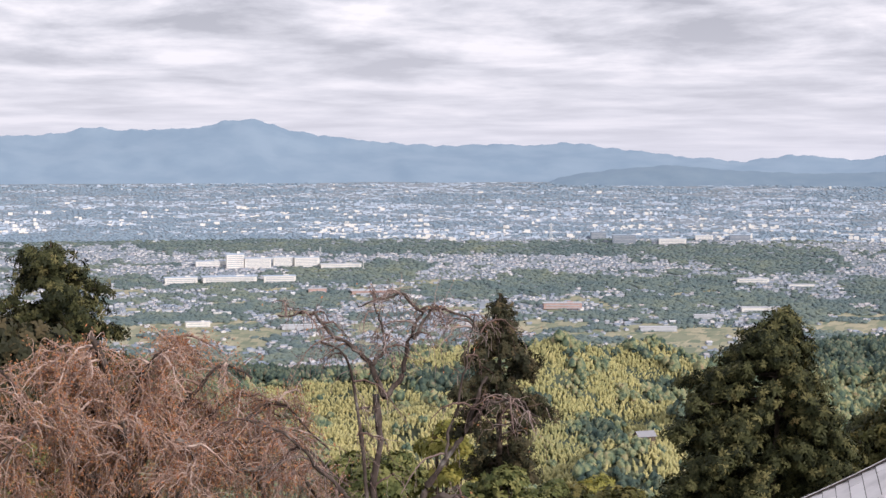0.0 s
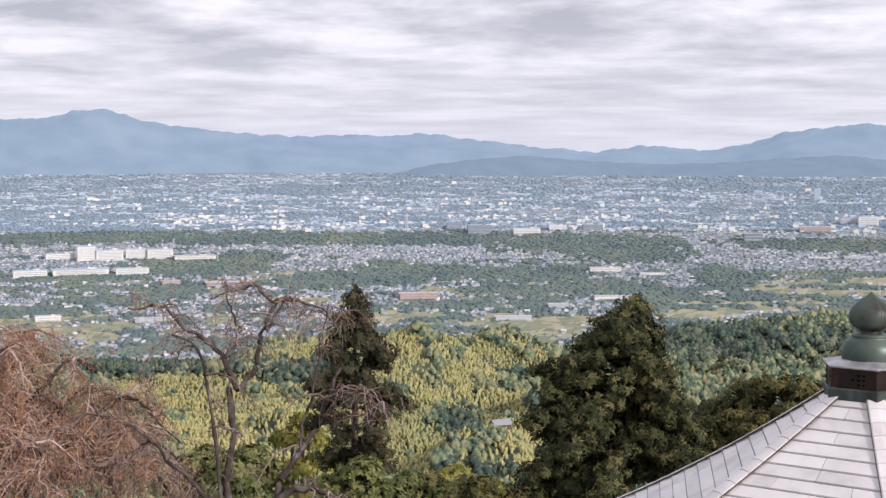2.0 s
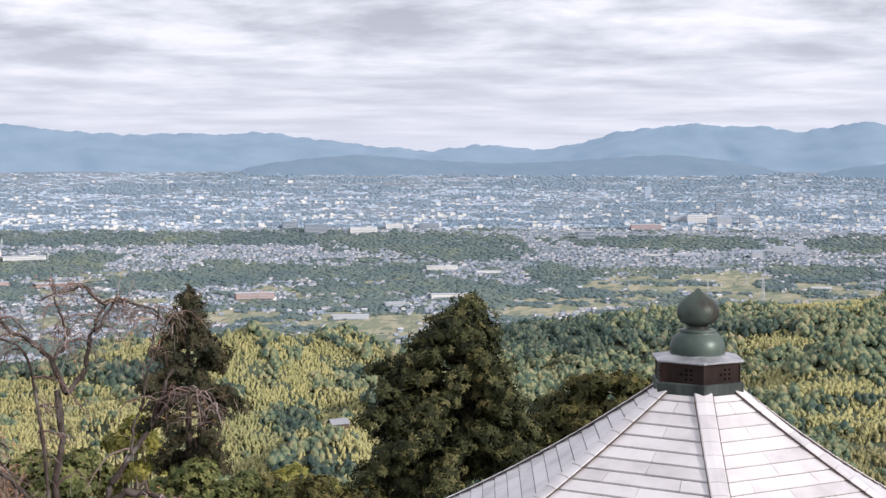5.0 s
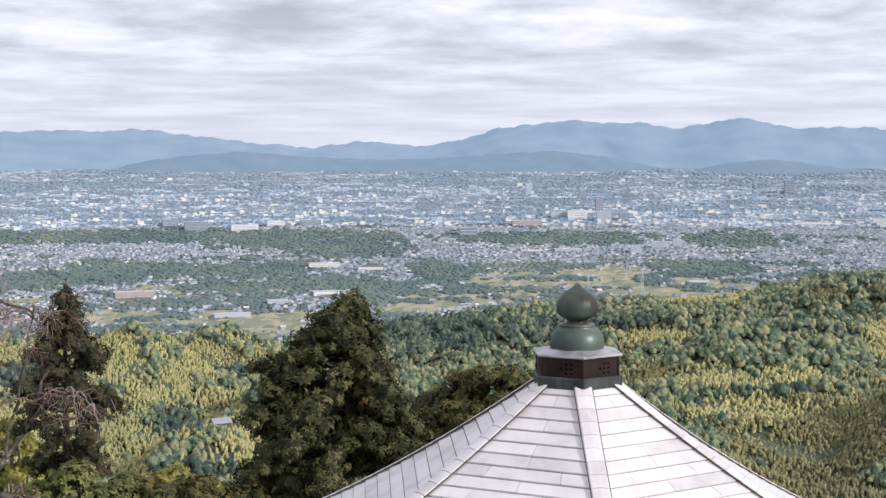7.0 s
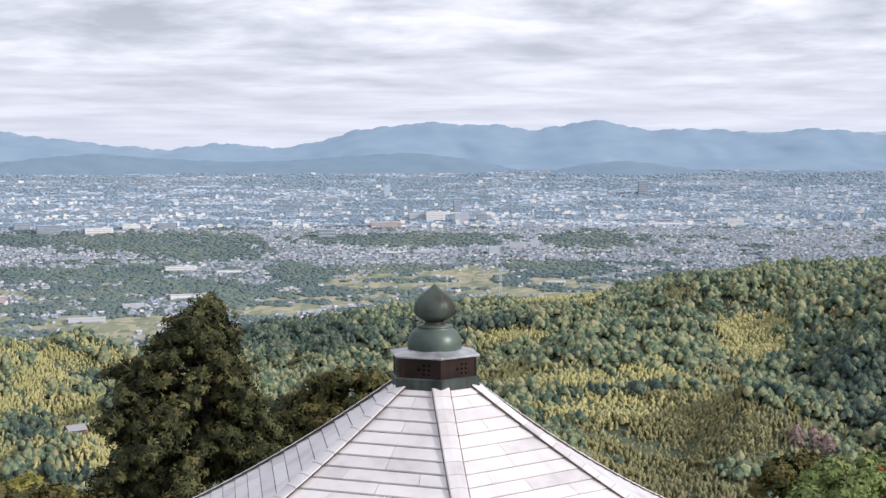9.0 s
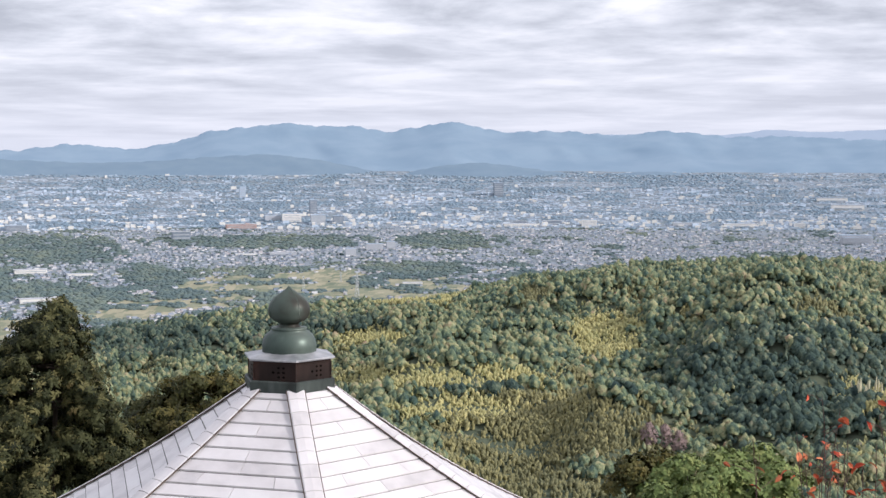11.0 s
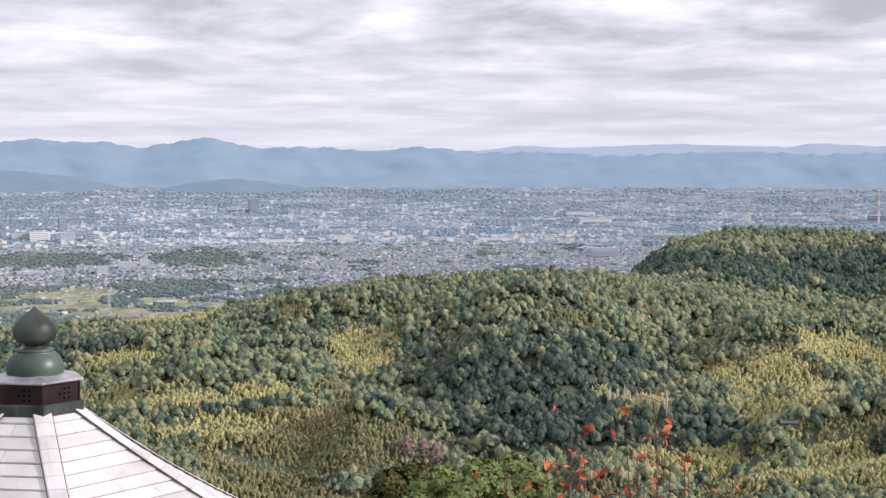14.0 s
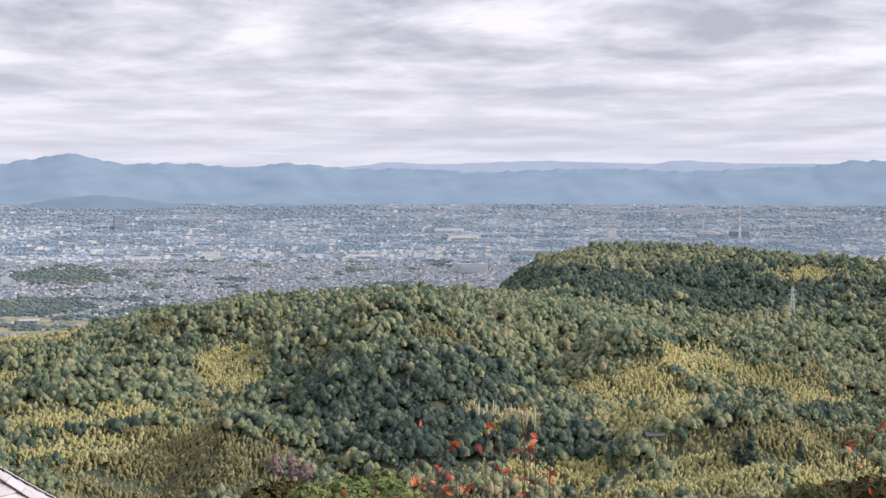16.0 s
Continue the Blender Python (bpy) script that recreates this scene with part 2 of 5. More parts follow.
# knolls and spurs: bearing, range, half breadth (degrees), half depth (metres), height (metres)
KNOLLS = [(2.0, 1030, 4.5, 55, 11), (8.5, 960, 2.6, 40, 20), (-2.5, 900, 2.6, 38, 24), (4.5, 850, 2.9, 38, 30), (10.0, 790, 2.4, 36, 28),
          (0.5, 750, 2.6, 34, 28), (6.8, 690, 2.5, 30, 26), (38.5, 900, 5.2, 90, 46), (32.6, 715, 2.2, 34, 24), (29.5, 880, 3.8, 34, 28),
          (27.5, 790, 4.4, 32, 28), (48.2, 930, 2.2, 38, 28), (52.3, 1020, 3.6, 46, 26), (50.0, 735, 6.5, 34, 18), (24.0, 1000, 4.5, 48, 20), (33.0, 1030, 3.2, 44, 16), (44.5, 1040, 3.0, 48, 15)]


def wave(x, y, s, seed=0.0):
    """Cheap smooth noise in the plan, about -1 to 1."""
    return (np.sin(x / s + seed) * np.cos(y / s * 1.13 - seed * 1.7) + 0.6 * np.sin(x / s * 2.1 - y / s * 1.7 + seed * 2.3) + 0.4 * np.cos(x / s * 3.3 + y / s * 3.9 + seed)) / 1.6


def ground(az, d):
    """Height of the ground below the eye at a bearing and drawn-in range."""
    az, d = np.broadcast_arrays(np.asarray(az, float), np.asarray(d, float))
    crest = np.interp(az, CREST_AZ, CREST_EL) - 0.34
    behind = np.interp(az, BACK_AZ, BACK_EL) - 0.17
    rear = az > 42.0
    one = np.ones_like(az)
    tan = lambda e: np.tan(np.radians(e))
    plain = lambda r: -r / undrawn(r) * DROP
    ranges = (0.0, 6.0, 30.0, 80.0, 250.0, 450.0, 640.0, 900.0, 1150.0, 1330.0, 1700.0, 1900.0, 2150.0)
    heights = [
        -1.7 * one, -1.9 * one, -16 * one, -38 * one, -92 * one, -122 * one,
        640 * tan(-12.7) * one,
        900 * tan(crest * 0.52 - 12.7 * 0.48 + 0.5),
        1150 * tan(crest),
        np.where(rear, 1330 * tan(crest - 0.2), 1330 * tan(crest - 1.6)),
        np.where(rear, 1700 * tan(behind), np.maximum(plain(1700.0), 1700 * tan(crest - 3.5))),
        np.where(rear, 1900 * tan(behind - 0.5), plain(1900.0)),
        plain(2150.0) * one,
    ]
    z = plain(np.maximum(d, 1.0))
    for (r0, r1, z0, z1) in zip(ranges[:-1], ranges[1:], heights[:-1], heights[1:]):
        w = np.clip((d - r0) / (r1 - r0), 0, 1)
        z = np.where((d >= r0) & (d < r1), z0 + (z1 - z0) * w, z)
    x, y = d * np.sin(np.radians(az)), d * np.cos(np.radians(az))
    rough = np.interp(d, (0, 60, 500, 700, 1000, 1120, 1200, 1500, 1650, 2150, 5000), (0, 0, 8, 22, 13, 3, 3, 14, 3, 1.0, 0.5))
    z = z + rough * 0.75 * wave(x, y, 75, 0.6)
    # smaller mounds and gullies on the slopes
    z = z + np.interp(d, (560, 640, 1000, 1100, 1130), (0, 7, 6, 2, 0)) * wave(x * 0.55, y, 19, 2.2)
    for ca, cd, wa, wd, h in KNOLLS:
        z = z + h * np.exp(-(((az - ca) / wa) ** 2) - ((d - cd) / wd) ** 2)
    return z


def in_blobs(az, el, blobs):
    """How deep a bearing and slope lie inside any of the ellipses (centre, half sizes)."""
    best = np.full(np.shape(az), -9.0)
    edge = 0.18 * np.sin(az * 5.1 + el * 9) + 0.12 * np.sin(az * 13.0 - el * 21)
    for ca, ce, ra, re in blobs:
        best = np.maximum(best, 1 - np.hypot((az - ca) / ra, (el - ce) / re) + edge)
    return best


# ---- one sheet of ground ----
azs = np.concatenate([np.arange(-180, -24, 6.0), np.arange(-24, 64, 0.4), np.arange(64, 178, 6.0), [180.0]])
ds = np.concatenate([[0.0, 3, 6, 12, 20, 30, 50, 80, 120, 180, 250, 350], np.arange(420, 1500, 15.0), np.arange(1500, 4900, 60.0)])
A, D = np.meshgrid(azs, ds, indexing="ij")
Z = ground(A, D)
quad = np.arange(len(azs) * len(ds)).reshape(len(azs), len(ds))
a, b, c, d4 = quad[:-1, :-1].ravel(), quad[:-1, 1:].ravel(), quad[1:, 1:].ravel(), quad[1:, :-1].ravel()
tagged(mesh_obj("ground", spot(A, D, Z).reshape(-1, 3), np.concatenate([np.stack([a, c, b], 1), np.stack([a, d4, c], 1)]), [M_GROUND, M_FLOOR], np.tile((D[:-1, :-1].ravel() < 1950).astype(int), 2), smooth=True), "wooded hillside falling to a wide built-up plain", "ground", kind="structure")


# ---- mountain ranges at the end of the plain ----
def mountain(name, label, material, ridge_az, ridge_el, foot_el, near, far, seed, grain):
    az = np.arange(ridge_az[0], ridge_az[-1], 0.09)
    top = np.convolve(np.pad(np.interp(az, ridge_az, ridge_el), 4, "edge"), np.ones(9) / 9, "valid")
    fringe = grain * (1.3 * np.sin(az * 3.7 + seed) * np.sin(az * 2.3 + 1) + 0.9 * np.sin(az * 7 + seed + np.sin(az * 2.9)) + 0.35 * np.sin(az * 17 + 2 * seed) + 0.3 * np.sin(az * 41) + 0.25 * np.sin(az * 83 + seed))
    steps = np.linspace(0, 1, 26)
    rows = []
    for s in steps:
        folds = sum(h * np.sin(az * w + seed * 1.7 * w + 1.8 * np.sin(az * w * 0.43 + 4.0 * s) + 3.0 * s * np.sin(w * 9)) for h, w in ((0.10, 0.5), (0.06, 1.1), (0.018, 3.1)))
        el = foot_el + (top - foot_el) * (s ** 0.85) + fringe * s ** 12
        r = near + (far - near) * np.clip(s - folds * s * (1 - s) * 2.6, 0, 1.02)
        rows.append(spot(az, r, r * np.tan(np.radians(el))))
    v = np.stack(rows, 1)
    n = v.shape[1]
    idx = np.arange(v.shape[0] * n).reshape(v.shape[0], n)
    a, b, c, d = idx[:-1, :-1].ravel(), idx[:-1, 1:].ravel(), idx[1:, 1:].ravel(), idx[1:, :-1].ravel()
    return tagged(mesh_obj(name, v.reshape(-1, 3), np.concatenate([np.stack([a, c, b], 1), np.stack([a, d, c], 1)]), material, smooth=True), label, "mountains", kind="structure")


mountain("backdrop", "mountain range closing the basin, its blue haze put in as surface glow", M_FAR,
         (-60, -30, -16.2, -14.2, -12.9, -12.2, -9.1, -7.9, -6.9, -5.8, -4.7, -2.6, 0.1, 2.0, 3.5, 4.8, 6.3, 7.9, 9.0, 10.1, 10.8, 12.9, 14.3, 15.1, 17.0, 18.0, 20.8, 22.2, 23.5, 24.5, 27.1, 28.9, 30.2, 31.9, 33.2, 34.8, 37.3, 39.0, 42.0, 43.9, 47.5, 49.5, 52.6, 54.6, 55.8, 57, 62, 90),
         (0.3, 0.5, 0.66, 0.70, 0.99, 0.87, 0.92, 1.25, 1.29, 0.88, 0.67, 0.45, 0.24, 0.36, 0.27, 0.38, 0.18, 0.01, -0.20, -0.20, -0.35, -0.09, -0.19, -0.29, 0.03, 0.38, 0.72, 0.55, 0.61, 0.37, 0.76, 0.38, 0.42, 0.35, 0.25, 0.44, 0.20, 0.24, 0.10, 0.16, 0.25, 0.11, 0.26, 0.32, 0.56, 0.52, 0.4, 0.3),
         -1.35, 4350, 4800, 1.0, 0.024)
mountain("backdrop", "farthest mountain range, its pale haze put in as surface glow", M_FARTHEST, (24, 29, 32.9, 37.3, 38.8, 40.3, 44.5, 48.7, 49.5, 51.6, 54.6, 62, 90), (0.1, 0.36, 0.29, 0.28, 0.48, 0.38, 0.53, 0.40, 0.57, 0.43, 0.42, 0.4, 0.3), -1.2, 4820, 4900, 3.0, 0.008)
mountain("backdrop", "low wooded foothills before the range, their blue haze a surface glow", M_LOW, (3.4, 4.6, 6.3, 8.5, 10.6, 13.4, 16.2, 18.2, 20.1, 22.1, 23.9, 24.8), (-1.3, -0.85, -0.62, -0.46, -0.64, -0.78, -0.71, -0.55, -0.44, -0.68, -1.02, -1.4), -1.5, 4200, 4400, 2.0, 0.012)
mountain("backdrop", "low wooded foothills before the range, their blue haze a surface glow", M_LOW, (24.5, 26.6, 28.1, 29.8, 32.3, 33.4, 34.8, 36.5, 37.8, 38.4), (-1.35, -0.87, -0.75, -0.96, -1.27, -1.15, -1.07, -1.24, -1.39, -1.6), -1.6, 4150, 4300, 4.0, 0.012)

# ---- where woods, fields and bamboo lie: bearing, slope, half width, half height, degrees ----
WOODS = [(-13.6, -3.12, 3.4, 0.25), (-7.5, -3.33, 4.25, 0.34), (-9.6, -3.45, 1.27, 0.25), (-1.8, -3.53, 4.88, 0.25), (4.6, -3.58, 5.52, 0.25), (10.8, -3.74, 3.82, 0.38), (12.5, -4.1, 2.34, 0.38), (-3.9, -4.58, 2.76, 0.38), (-8.1, -4.9, 2.55, 0.17), (-4.8, -5.46, 1.27, 0.34), (-11.4, -4.74, 0.85, 0.25), (1.8, -5.11, 2.76, 0.3), (4.8, -4.84, 3.18, 0.3), (8.8, -4.92, 2.55, 0.3), (8.0, -5.56, 2.12, 0.25), (-9.8, -6.12, 2.55, 0.19), (-7.1, -5.75, 1.7, 0.21), (-1.8, -4.21, 1.7, 0.21), (5.7, -6.11, 1.91, 0.17), (9.0, -6.07, 1.27, 0.21)]
WOODS += [(12.0, -3.93, 2.55, 0.34), (16.2, -5.06, 1.27, 0.42), (19.7, -3.65, 4.25, 0.15), (11.4, -5.42, 2.34, 0.34), (16.4, -6.0, 1.27, 0.21), (13.9, -5.66, 1.27, 0.17), (26.8, -3.73, 2.02, 0.28), (20.8, -3.63, 3.4, 0.15), (25.8, -4.79, 1.91, 0.3), (15.5, -4.95, 0.85, 0.38), (14.2, -5.8, 1.27, 0.21), (26.9, -3.74, 1.91, 0.28), (25.8, -4.8, 1.7, 0.3), (17.1, -5.63, 1.27, 0.25), (20.3, -3.81, 3.82, 0.15), (35.0, -1.38, 2.76, 0.17), (26.9, -3.74, 2.02, 0.28), (22.7, -6.19, 2.76, 0.3), (-3.9, -7.48, 3.18, 0.25), (-11.7, -7.64, 4.25, 0.3)]
WOODS += [(4.6, -7.02, 3.82, 0.17)]
FIELDS = [(-9.6, -6.69, 3.18, 0.42), (-7.3, -6.9, 1.27, 0.3), (3.5, -6.44, 1.49, 0.25), (8.4, -7.16, 2.55, 0.47), (14.9, -6.11, 2.34, 0.21), (7.3, -6.72, 3.4, 0.21), (8.8, -6.81, 2.34, 0.42), (16.2, -5.9, 3.18, 0.3), (20.4, -5.1, 2.76, 0.3), (4.1, -6.47, 1.27, 0.21), (21.6, -5.15, 3.4, 0.38), (24.8, -5.54, 2.55, 0.3), (18.5, -5.38, 2.12, 0.3), (14.2, -6.22, 2.55, 0.34), (23.6, -5.52, 3.61, 0.38), (19.0, -5.65, 2.12, 0.3), (24.3, -5.36, 2.97, 0.38), (-15.1, -6.5, 1.7, 0.21)]
BAMBOO = [(3.5, -8.02, 6.37, 1.23), (5.7, -10.3, 5.52, 1.49), (-1.8, -10.33, 3.82, 1.7), (6.3, -11.95, 4.25, 0.85), (-4.8, -9.04, 2.55, 0.85), (-3.1, -8.85, 1.7, 0.64), (0.5, -10.65, 4.25, 1.7), (26.4, -8.65, 4.3, 0.46), (27.9, -9.8, 3.1, 0.5), (32.9, -7.33, 1.32, 0.96), (23.6, -7.17, 1.27, 0.42), (27.3, -8.47, 3.18, 0.38), (32.8, -6.95, 1.32, 0.81), (49.2, -10.91, 7.01, 0.72), (52.7, -11.05, 5.94, 0.76), (55.4, -10.83, 3.18, 0.64), (42.9, -9.0, 1.49, 0.42)]
BAMBOO += [(54.1, -3.56, 1.59, 0.25), (47.6, -7.7, 2.0, 0.7), (49.4, -8.3, 1.4, 0.6), (47.8, -9.0, 1.5, 0.6), (50.2, -6.6, 1.5, 0.5), (52.2, -7.2, 1.9, 0.5), (54.3, -7.9, 1.7, 0.4), (23.6, -5.37, 3.18, 0.3), (25.4, -5.74, 2.34, 0.21)]
OLIVE = [(29.5, -12.6, 4.2, 0.9), (35.5, -11.9, 2.6, 0.4), (32.6, -10.3, 2.7, 1.25), (32.4, -10.8, 2.65, 0.89), (29.2, -11.16, 2.97, 0.85), (28.4, -12.21, 2.76, 0.64), (32.0, -10.67, 2.97, 0.93), (29.7, -10.19, 3.4, 1.06), (52.7, -9.6, 3.9, 0.85), (39.0, -12.03, 4.25, 0.42)]


# ---- trees on the hills and in the plain ----
def lump(g, sides=4):
    """A small rounded bough: two rings and a tip."""
    v = [(r * math.cos(TAU * (j + 0.5 * k) / sides), r * math.sin(TAU * (j + 0.5 * k) / sides), z) for k, (r, z) in enumerate(((0.85, -0.45), (0.82, 0.30))) for j in range(sides)] + [(0, 0, 0.85)]
    f = [t for j in range(sides) for t in ((j, (j + 1) % sides, sides + j), ((j + 1) % sides, sides + (j + 1) % sides, sides + j), (sides + j, sides + (j + 1) % sides, 2 * sides))]
    return np.array(v) * (1 + 0.16 * g.normal(size=(len(v), 1))), np.array(f)


def clump(seed, n, spread, flat, size):
    """A rounded crown of n leafy boughs."""
    g = np.random.default_rng(seed)
    p = Pile()
    for k in range(n):
        h, a = 1 - 1.15 * (k + 0.5) / n, k * 2.4 + g.normal() * 0.3
        c = math.sqrt(max(0.0, 1 - h * h))
        v, f = lump(g)
        p.add(v * size * g.uniform(0.7, 1.25) + np.array((c * math.cos(a), c * math.sin(a), h * flat)) * spread * g.uniform(0.8, 1.15), f)
    return np.concatenate(p.v), np.concatenate(p.f)


def plume(seed):
    """A bamboo's feathery head: a ragged spindle whose tip bends over."""
    g = np.random.default_rng(seed)
    lean = g.normal(size=2) * 0.22
    v, f = [], []
    for k, (h, r) in enumerate(((0.0, 0.46), (1.1, 0.46))):
        for j in range(4):
            a = TAU * (j + 0.5 * (k % 2)) / 4
            rr = r * (1 + 0.32 * g.normal())
            v.append((rr * math.cos(a) + lean[0] * h * h * 0.4, rr * math.sin(a) + lean[1] * h * h * 0.4, h + 0.10 * g.normal()))
    v.append((lean[0] * 2.2, lean[1] * 2.2, 2.0))
    for k in range(1):
        for j in range(4):
            p, q = k * 4 + j, k * 4 + (j + 1) % 4
            f += [(p, q, q + 4), (p, q + 4, p + 4)]
    f += [(4 + j, 4 + (j + 1) % 4, 8) for j in range(4)]
    return np.array(v), np.array(f)


CLUMPS = [clump(k, 5, 0.74, 0.9, 0.54) for k in range(8)]
PLAINCLUMPS = [clump(20 + k, 2, 0.5, 0.5, 0.75) for k in range(4)]
TUFT = lump(np.random.default_rng(33), 3)
PLUMES = [plume(40 + k) for k in range(5)]
forest, shade, bamboo, olive, woods = Pile(), Pile(), Pile(), Pile(), Pile()
# stands of evergreen oak and cedar, darkened in colour for cloud and valley shade
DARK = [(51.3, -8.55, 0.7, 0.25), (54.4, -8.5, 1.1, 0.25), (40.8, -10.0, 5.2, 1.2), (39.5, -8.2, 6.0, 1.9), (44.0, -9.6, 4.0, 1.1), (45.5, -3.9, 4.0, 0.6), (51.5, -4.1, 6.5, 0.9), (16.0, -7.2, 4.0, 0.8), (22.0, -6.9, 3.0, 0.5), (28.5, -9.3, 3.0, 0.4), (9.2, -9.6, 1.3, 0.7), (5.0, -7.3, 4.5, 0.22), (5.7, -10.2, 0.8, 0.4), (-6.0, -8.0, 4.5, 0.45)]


# green trees standing within the bamboo
GROVE = [(5.7, -10.2, 0.9, 0.5), (3.2, -9.2, 0.7, 0.35), (8.2, -8.6, 0.8, 0.3), (0.5, -8.4, 2.2, 0.45), (-6.0, -8.0, 4.5, 0.45), (6.6, -12.0, 1.5, 0.5), (11.2, -10.0, 0.7, 0.5)]


def plant(pile, shapes, at, size, tall=1.0):
    pick = rng.integers(0, len(shapes), len(at))
    for k, (v, f) in enumerate(shapes):
        w = pick == k
        n = int(w.sum())
        s = size[w] * rng.uniform(0.75, 1.3, n)
        pile.spread(v, f, spin(rng.uniform(0, TAU, n), s, s * rng.uniform(0.85, 1.15, n), s * (tall if np.isscalar(tall) else tall[w]) * rng.uniform(0.85, 1.2, n)), at[w])


def hill_cover():
    """Jittered rows of crowns over the near and the second hill; thinned on slopes that lie turned away."""
    rows = []
    d = 470.0
    while d < 1900:
        gap = 5.6 if d < 1250 else 7.4
        step = math.degrees(gap / d)
        az = np.arange(-17.5, 58.5, step)
        az = az + rng.normal(size=len(az)) * step * 0.45
        dd = d + rng.normal(size=len(az)) * gap * 0.6
        if d > 1300:
            keep = az > 41.5
            az, dd = az[keep], dd[keep]
        rows.append(np.stack([az, dd, np.full(len(az), gap)], 1))
        d += gap * 0.95
    az, dd, gap = np.concatenate(rows).T
    # on steep fronts the crowns stand closer, one above another
    steep = (ground(az, dd + 4) - ground(az, dd - 4)) / 8
    for least, shift in ((0.35, 0.45), (0.75, 0.2), (0.75, 0.7)):
        more = steep > least
        n0 = len(steep)
        extra = [az[:n0][more] + rng.normal(size=int(more.sum())) * 0.15, dd[:n0][more] + shift * gap[:n0][more], gap[:n0][more]]
        az, dd, gap = (np.concatenate(pair) for pair in zip((az, dd, gap), extra))
    order = np.argsort(dd)
    az, dd, gap = az[order], dd[order], gap[order]
    z = ground(az, dd)
    el, top = np.degrees(np.arctan2(z + 4, dd)), np.degrees(np.arctan2(z + 7, dd))
    # ridge after ridge: what lies deep behind a nearer ridge is sparser
    line = np.full(420, -90.0)
    keep = np.zeros(len(az), bool)
    dice = rng.random(len(az))
    for i, b in enumerate(((az + 20) / 0.2).astype(int)):
        keep[i] = (top[i] > line[b] or dice[i] < 0.03) and el[i] > -13.3
        line[b] = max(line[b], el[i] - 0.12)
    az, dd, gap, z, el = az[keep], dd[keep], gap[keep], z[keep], el[keep]
    bam, oli = in_blobs(az, el, BAMBOO), in_blobs(az, el, OLIVE)
    # other trees break the groves up in patches
    x, y, _ = spot(az, dd, z).T
    patch = wave(x, y, 17.0, 3.1) + 0.35 * rng.normal(size=len(az))
    kb = (bam > 0) & (bam >= oli - 0.1) & (patch < 0.95) & ~(in_blobs(az, el, GROVE) > 0)
    # olive crowns mixed in at random, also standing for sunlit patches of slope
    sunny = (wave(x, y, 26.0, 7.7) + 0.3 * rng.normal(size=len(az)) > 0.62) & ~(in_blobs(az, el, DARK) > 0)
    ko = ((oli > 0) | (sunny & (az > 14) & ((az < 43) | (el < -6.2)))) & ~kb
    kf = ~kb & ~ko
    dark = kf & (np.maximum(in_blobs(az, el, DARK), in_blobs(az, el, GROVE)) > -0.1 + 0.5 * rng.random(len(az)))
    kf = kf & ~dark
    size = gap * 0.56
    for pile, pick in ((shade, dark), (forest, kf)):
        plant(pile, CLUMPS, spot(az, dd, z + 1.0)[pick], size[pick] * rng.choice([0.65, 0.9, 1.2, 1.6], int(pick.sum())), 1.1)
    for pile, pick in ((olive, ko), (bamboo, kb)):
        for again in range(9 if pile is bamboo else 7):                   # bamboo stands closer than trees
            m = int(pick.sum())
            a2, d2 = az[pick] + rng.normal(size=m) * np.degrees(gap[pick] / dd[pick]) * 0.7, dd[pick] + rng.normal(size=m) * gap[pick] * 0.7
            plant(pile, PLUMES, spot(a2, d2, ground(a2, d2) - 0.3), size[pick] * np.where(az[pick] < 18, 0.46, 0.58), np.where(az[pick] < 18, 1.0, 0.85))


hill_cover()
tagged(forest.make("hill_forest", M_LEAF_HILL, smooth=True), "mixed evergreen forest with some autumn crowns on the hills", "forest", kind="stuff")
tagged(shade.make("dark_evergreens", M_LEAF_DARK, smooth=True), "evergreen stands on the knolls, cloud shade put into their darker colour", "forest", kind="stuff")
tagged(bamboo.make("bamboo_grove", M_BAMBOO, smooth=True), "yellow-green bamboo groves covering the lower hills", "bamboo", kind="stuff")
tagged(olive.make("olive_thicket", M_OLIVE, smooth=True), "olive-brown thickets in the valley, also standing for sunlit forest patches", "thicket", kind="stuff")


# ---- the plain: rows from the fields to the far edge, by slope below the eye ----
town, far_town, far_woods, fields = Pile(), Pile(), Pile(), Pile()
# narrow tree-lined rivers and railway strips across the far city
STRIPS = [(a, e, w, t) for a, e, w, t in zip(rng.uniform(-17, 58, 90), rng.uniform(-3.1, -1.25, 90), rng.uniform(0.7, 3.2, 90), rng.uniform(0.03, 0.06, 90))]
WOODS += STRIPS
BOX_V = np.array([(-0.5, -0.5, 0), (0.5, -0.5, 0), (0.5, 0.5, 0), (-0.5, 0.5, 0), (-0.5, -0.5, 1), (0.5, -0.5, 1), (0.5, 0.5, 1), (-0.5, 0.5, 1)])
SIDES = [(0, 1, 5), (0, 5, 4), (1, 2, 6), (1, 6, 5), (2, 3, 7), (2, 7, 6), (3, 0, 4), (3, 4, 7)]
BOX_F = np.array(SIDES + [(4, 5, 6), (4, 6, 7)])
BOX_I = np.array([0] * 8 + [1] * 2)
# a house: walls, gables, two roof slopes with eaves
HOUSE_V = np.array([*BOX_V[:4], *(BOX_V[4:] * (1, 1, 0.6)), (-0.5, 0, 0.98), (0.5, 0, 0.98),
                    (-0.57, -0.6, 0.55), (0.57, -0.6, 0.55), (0.57, 0, 1.0), (-0.57, 0, 1.0), (-0.57, 0.6, 0.55), (0.57, 0.6, 0.55)])
HOUSE_F = np.array(SIDES + [(4, 7, 8), (5, 9, 6), (10, 11, 12), (10, 12, 13), (13, 12, 15), (13, 15, 14)])
HOUSE_I = np.array([0] * 10 + [1] * 4)


HOUSE_PARTS = []


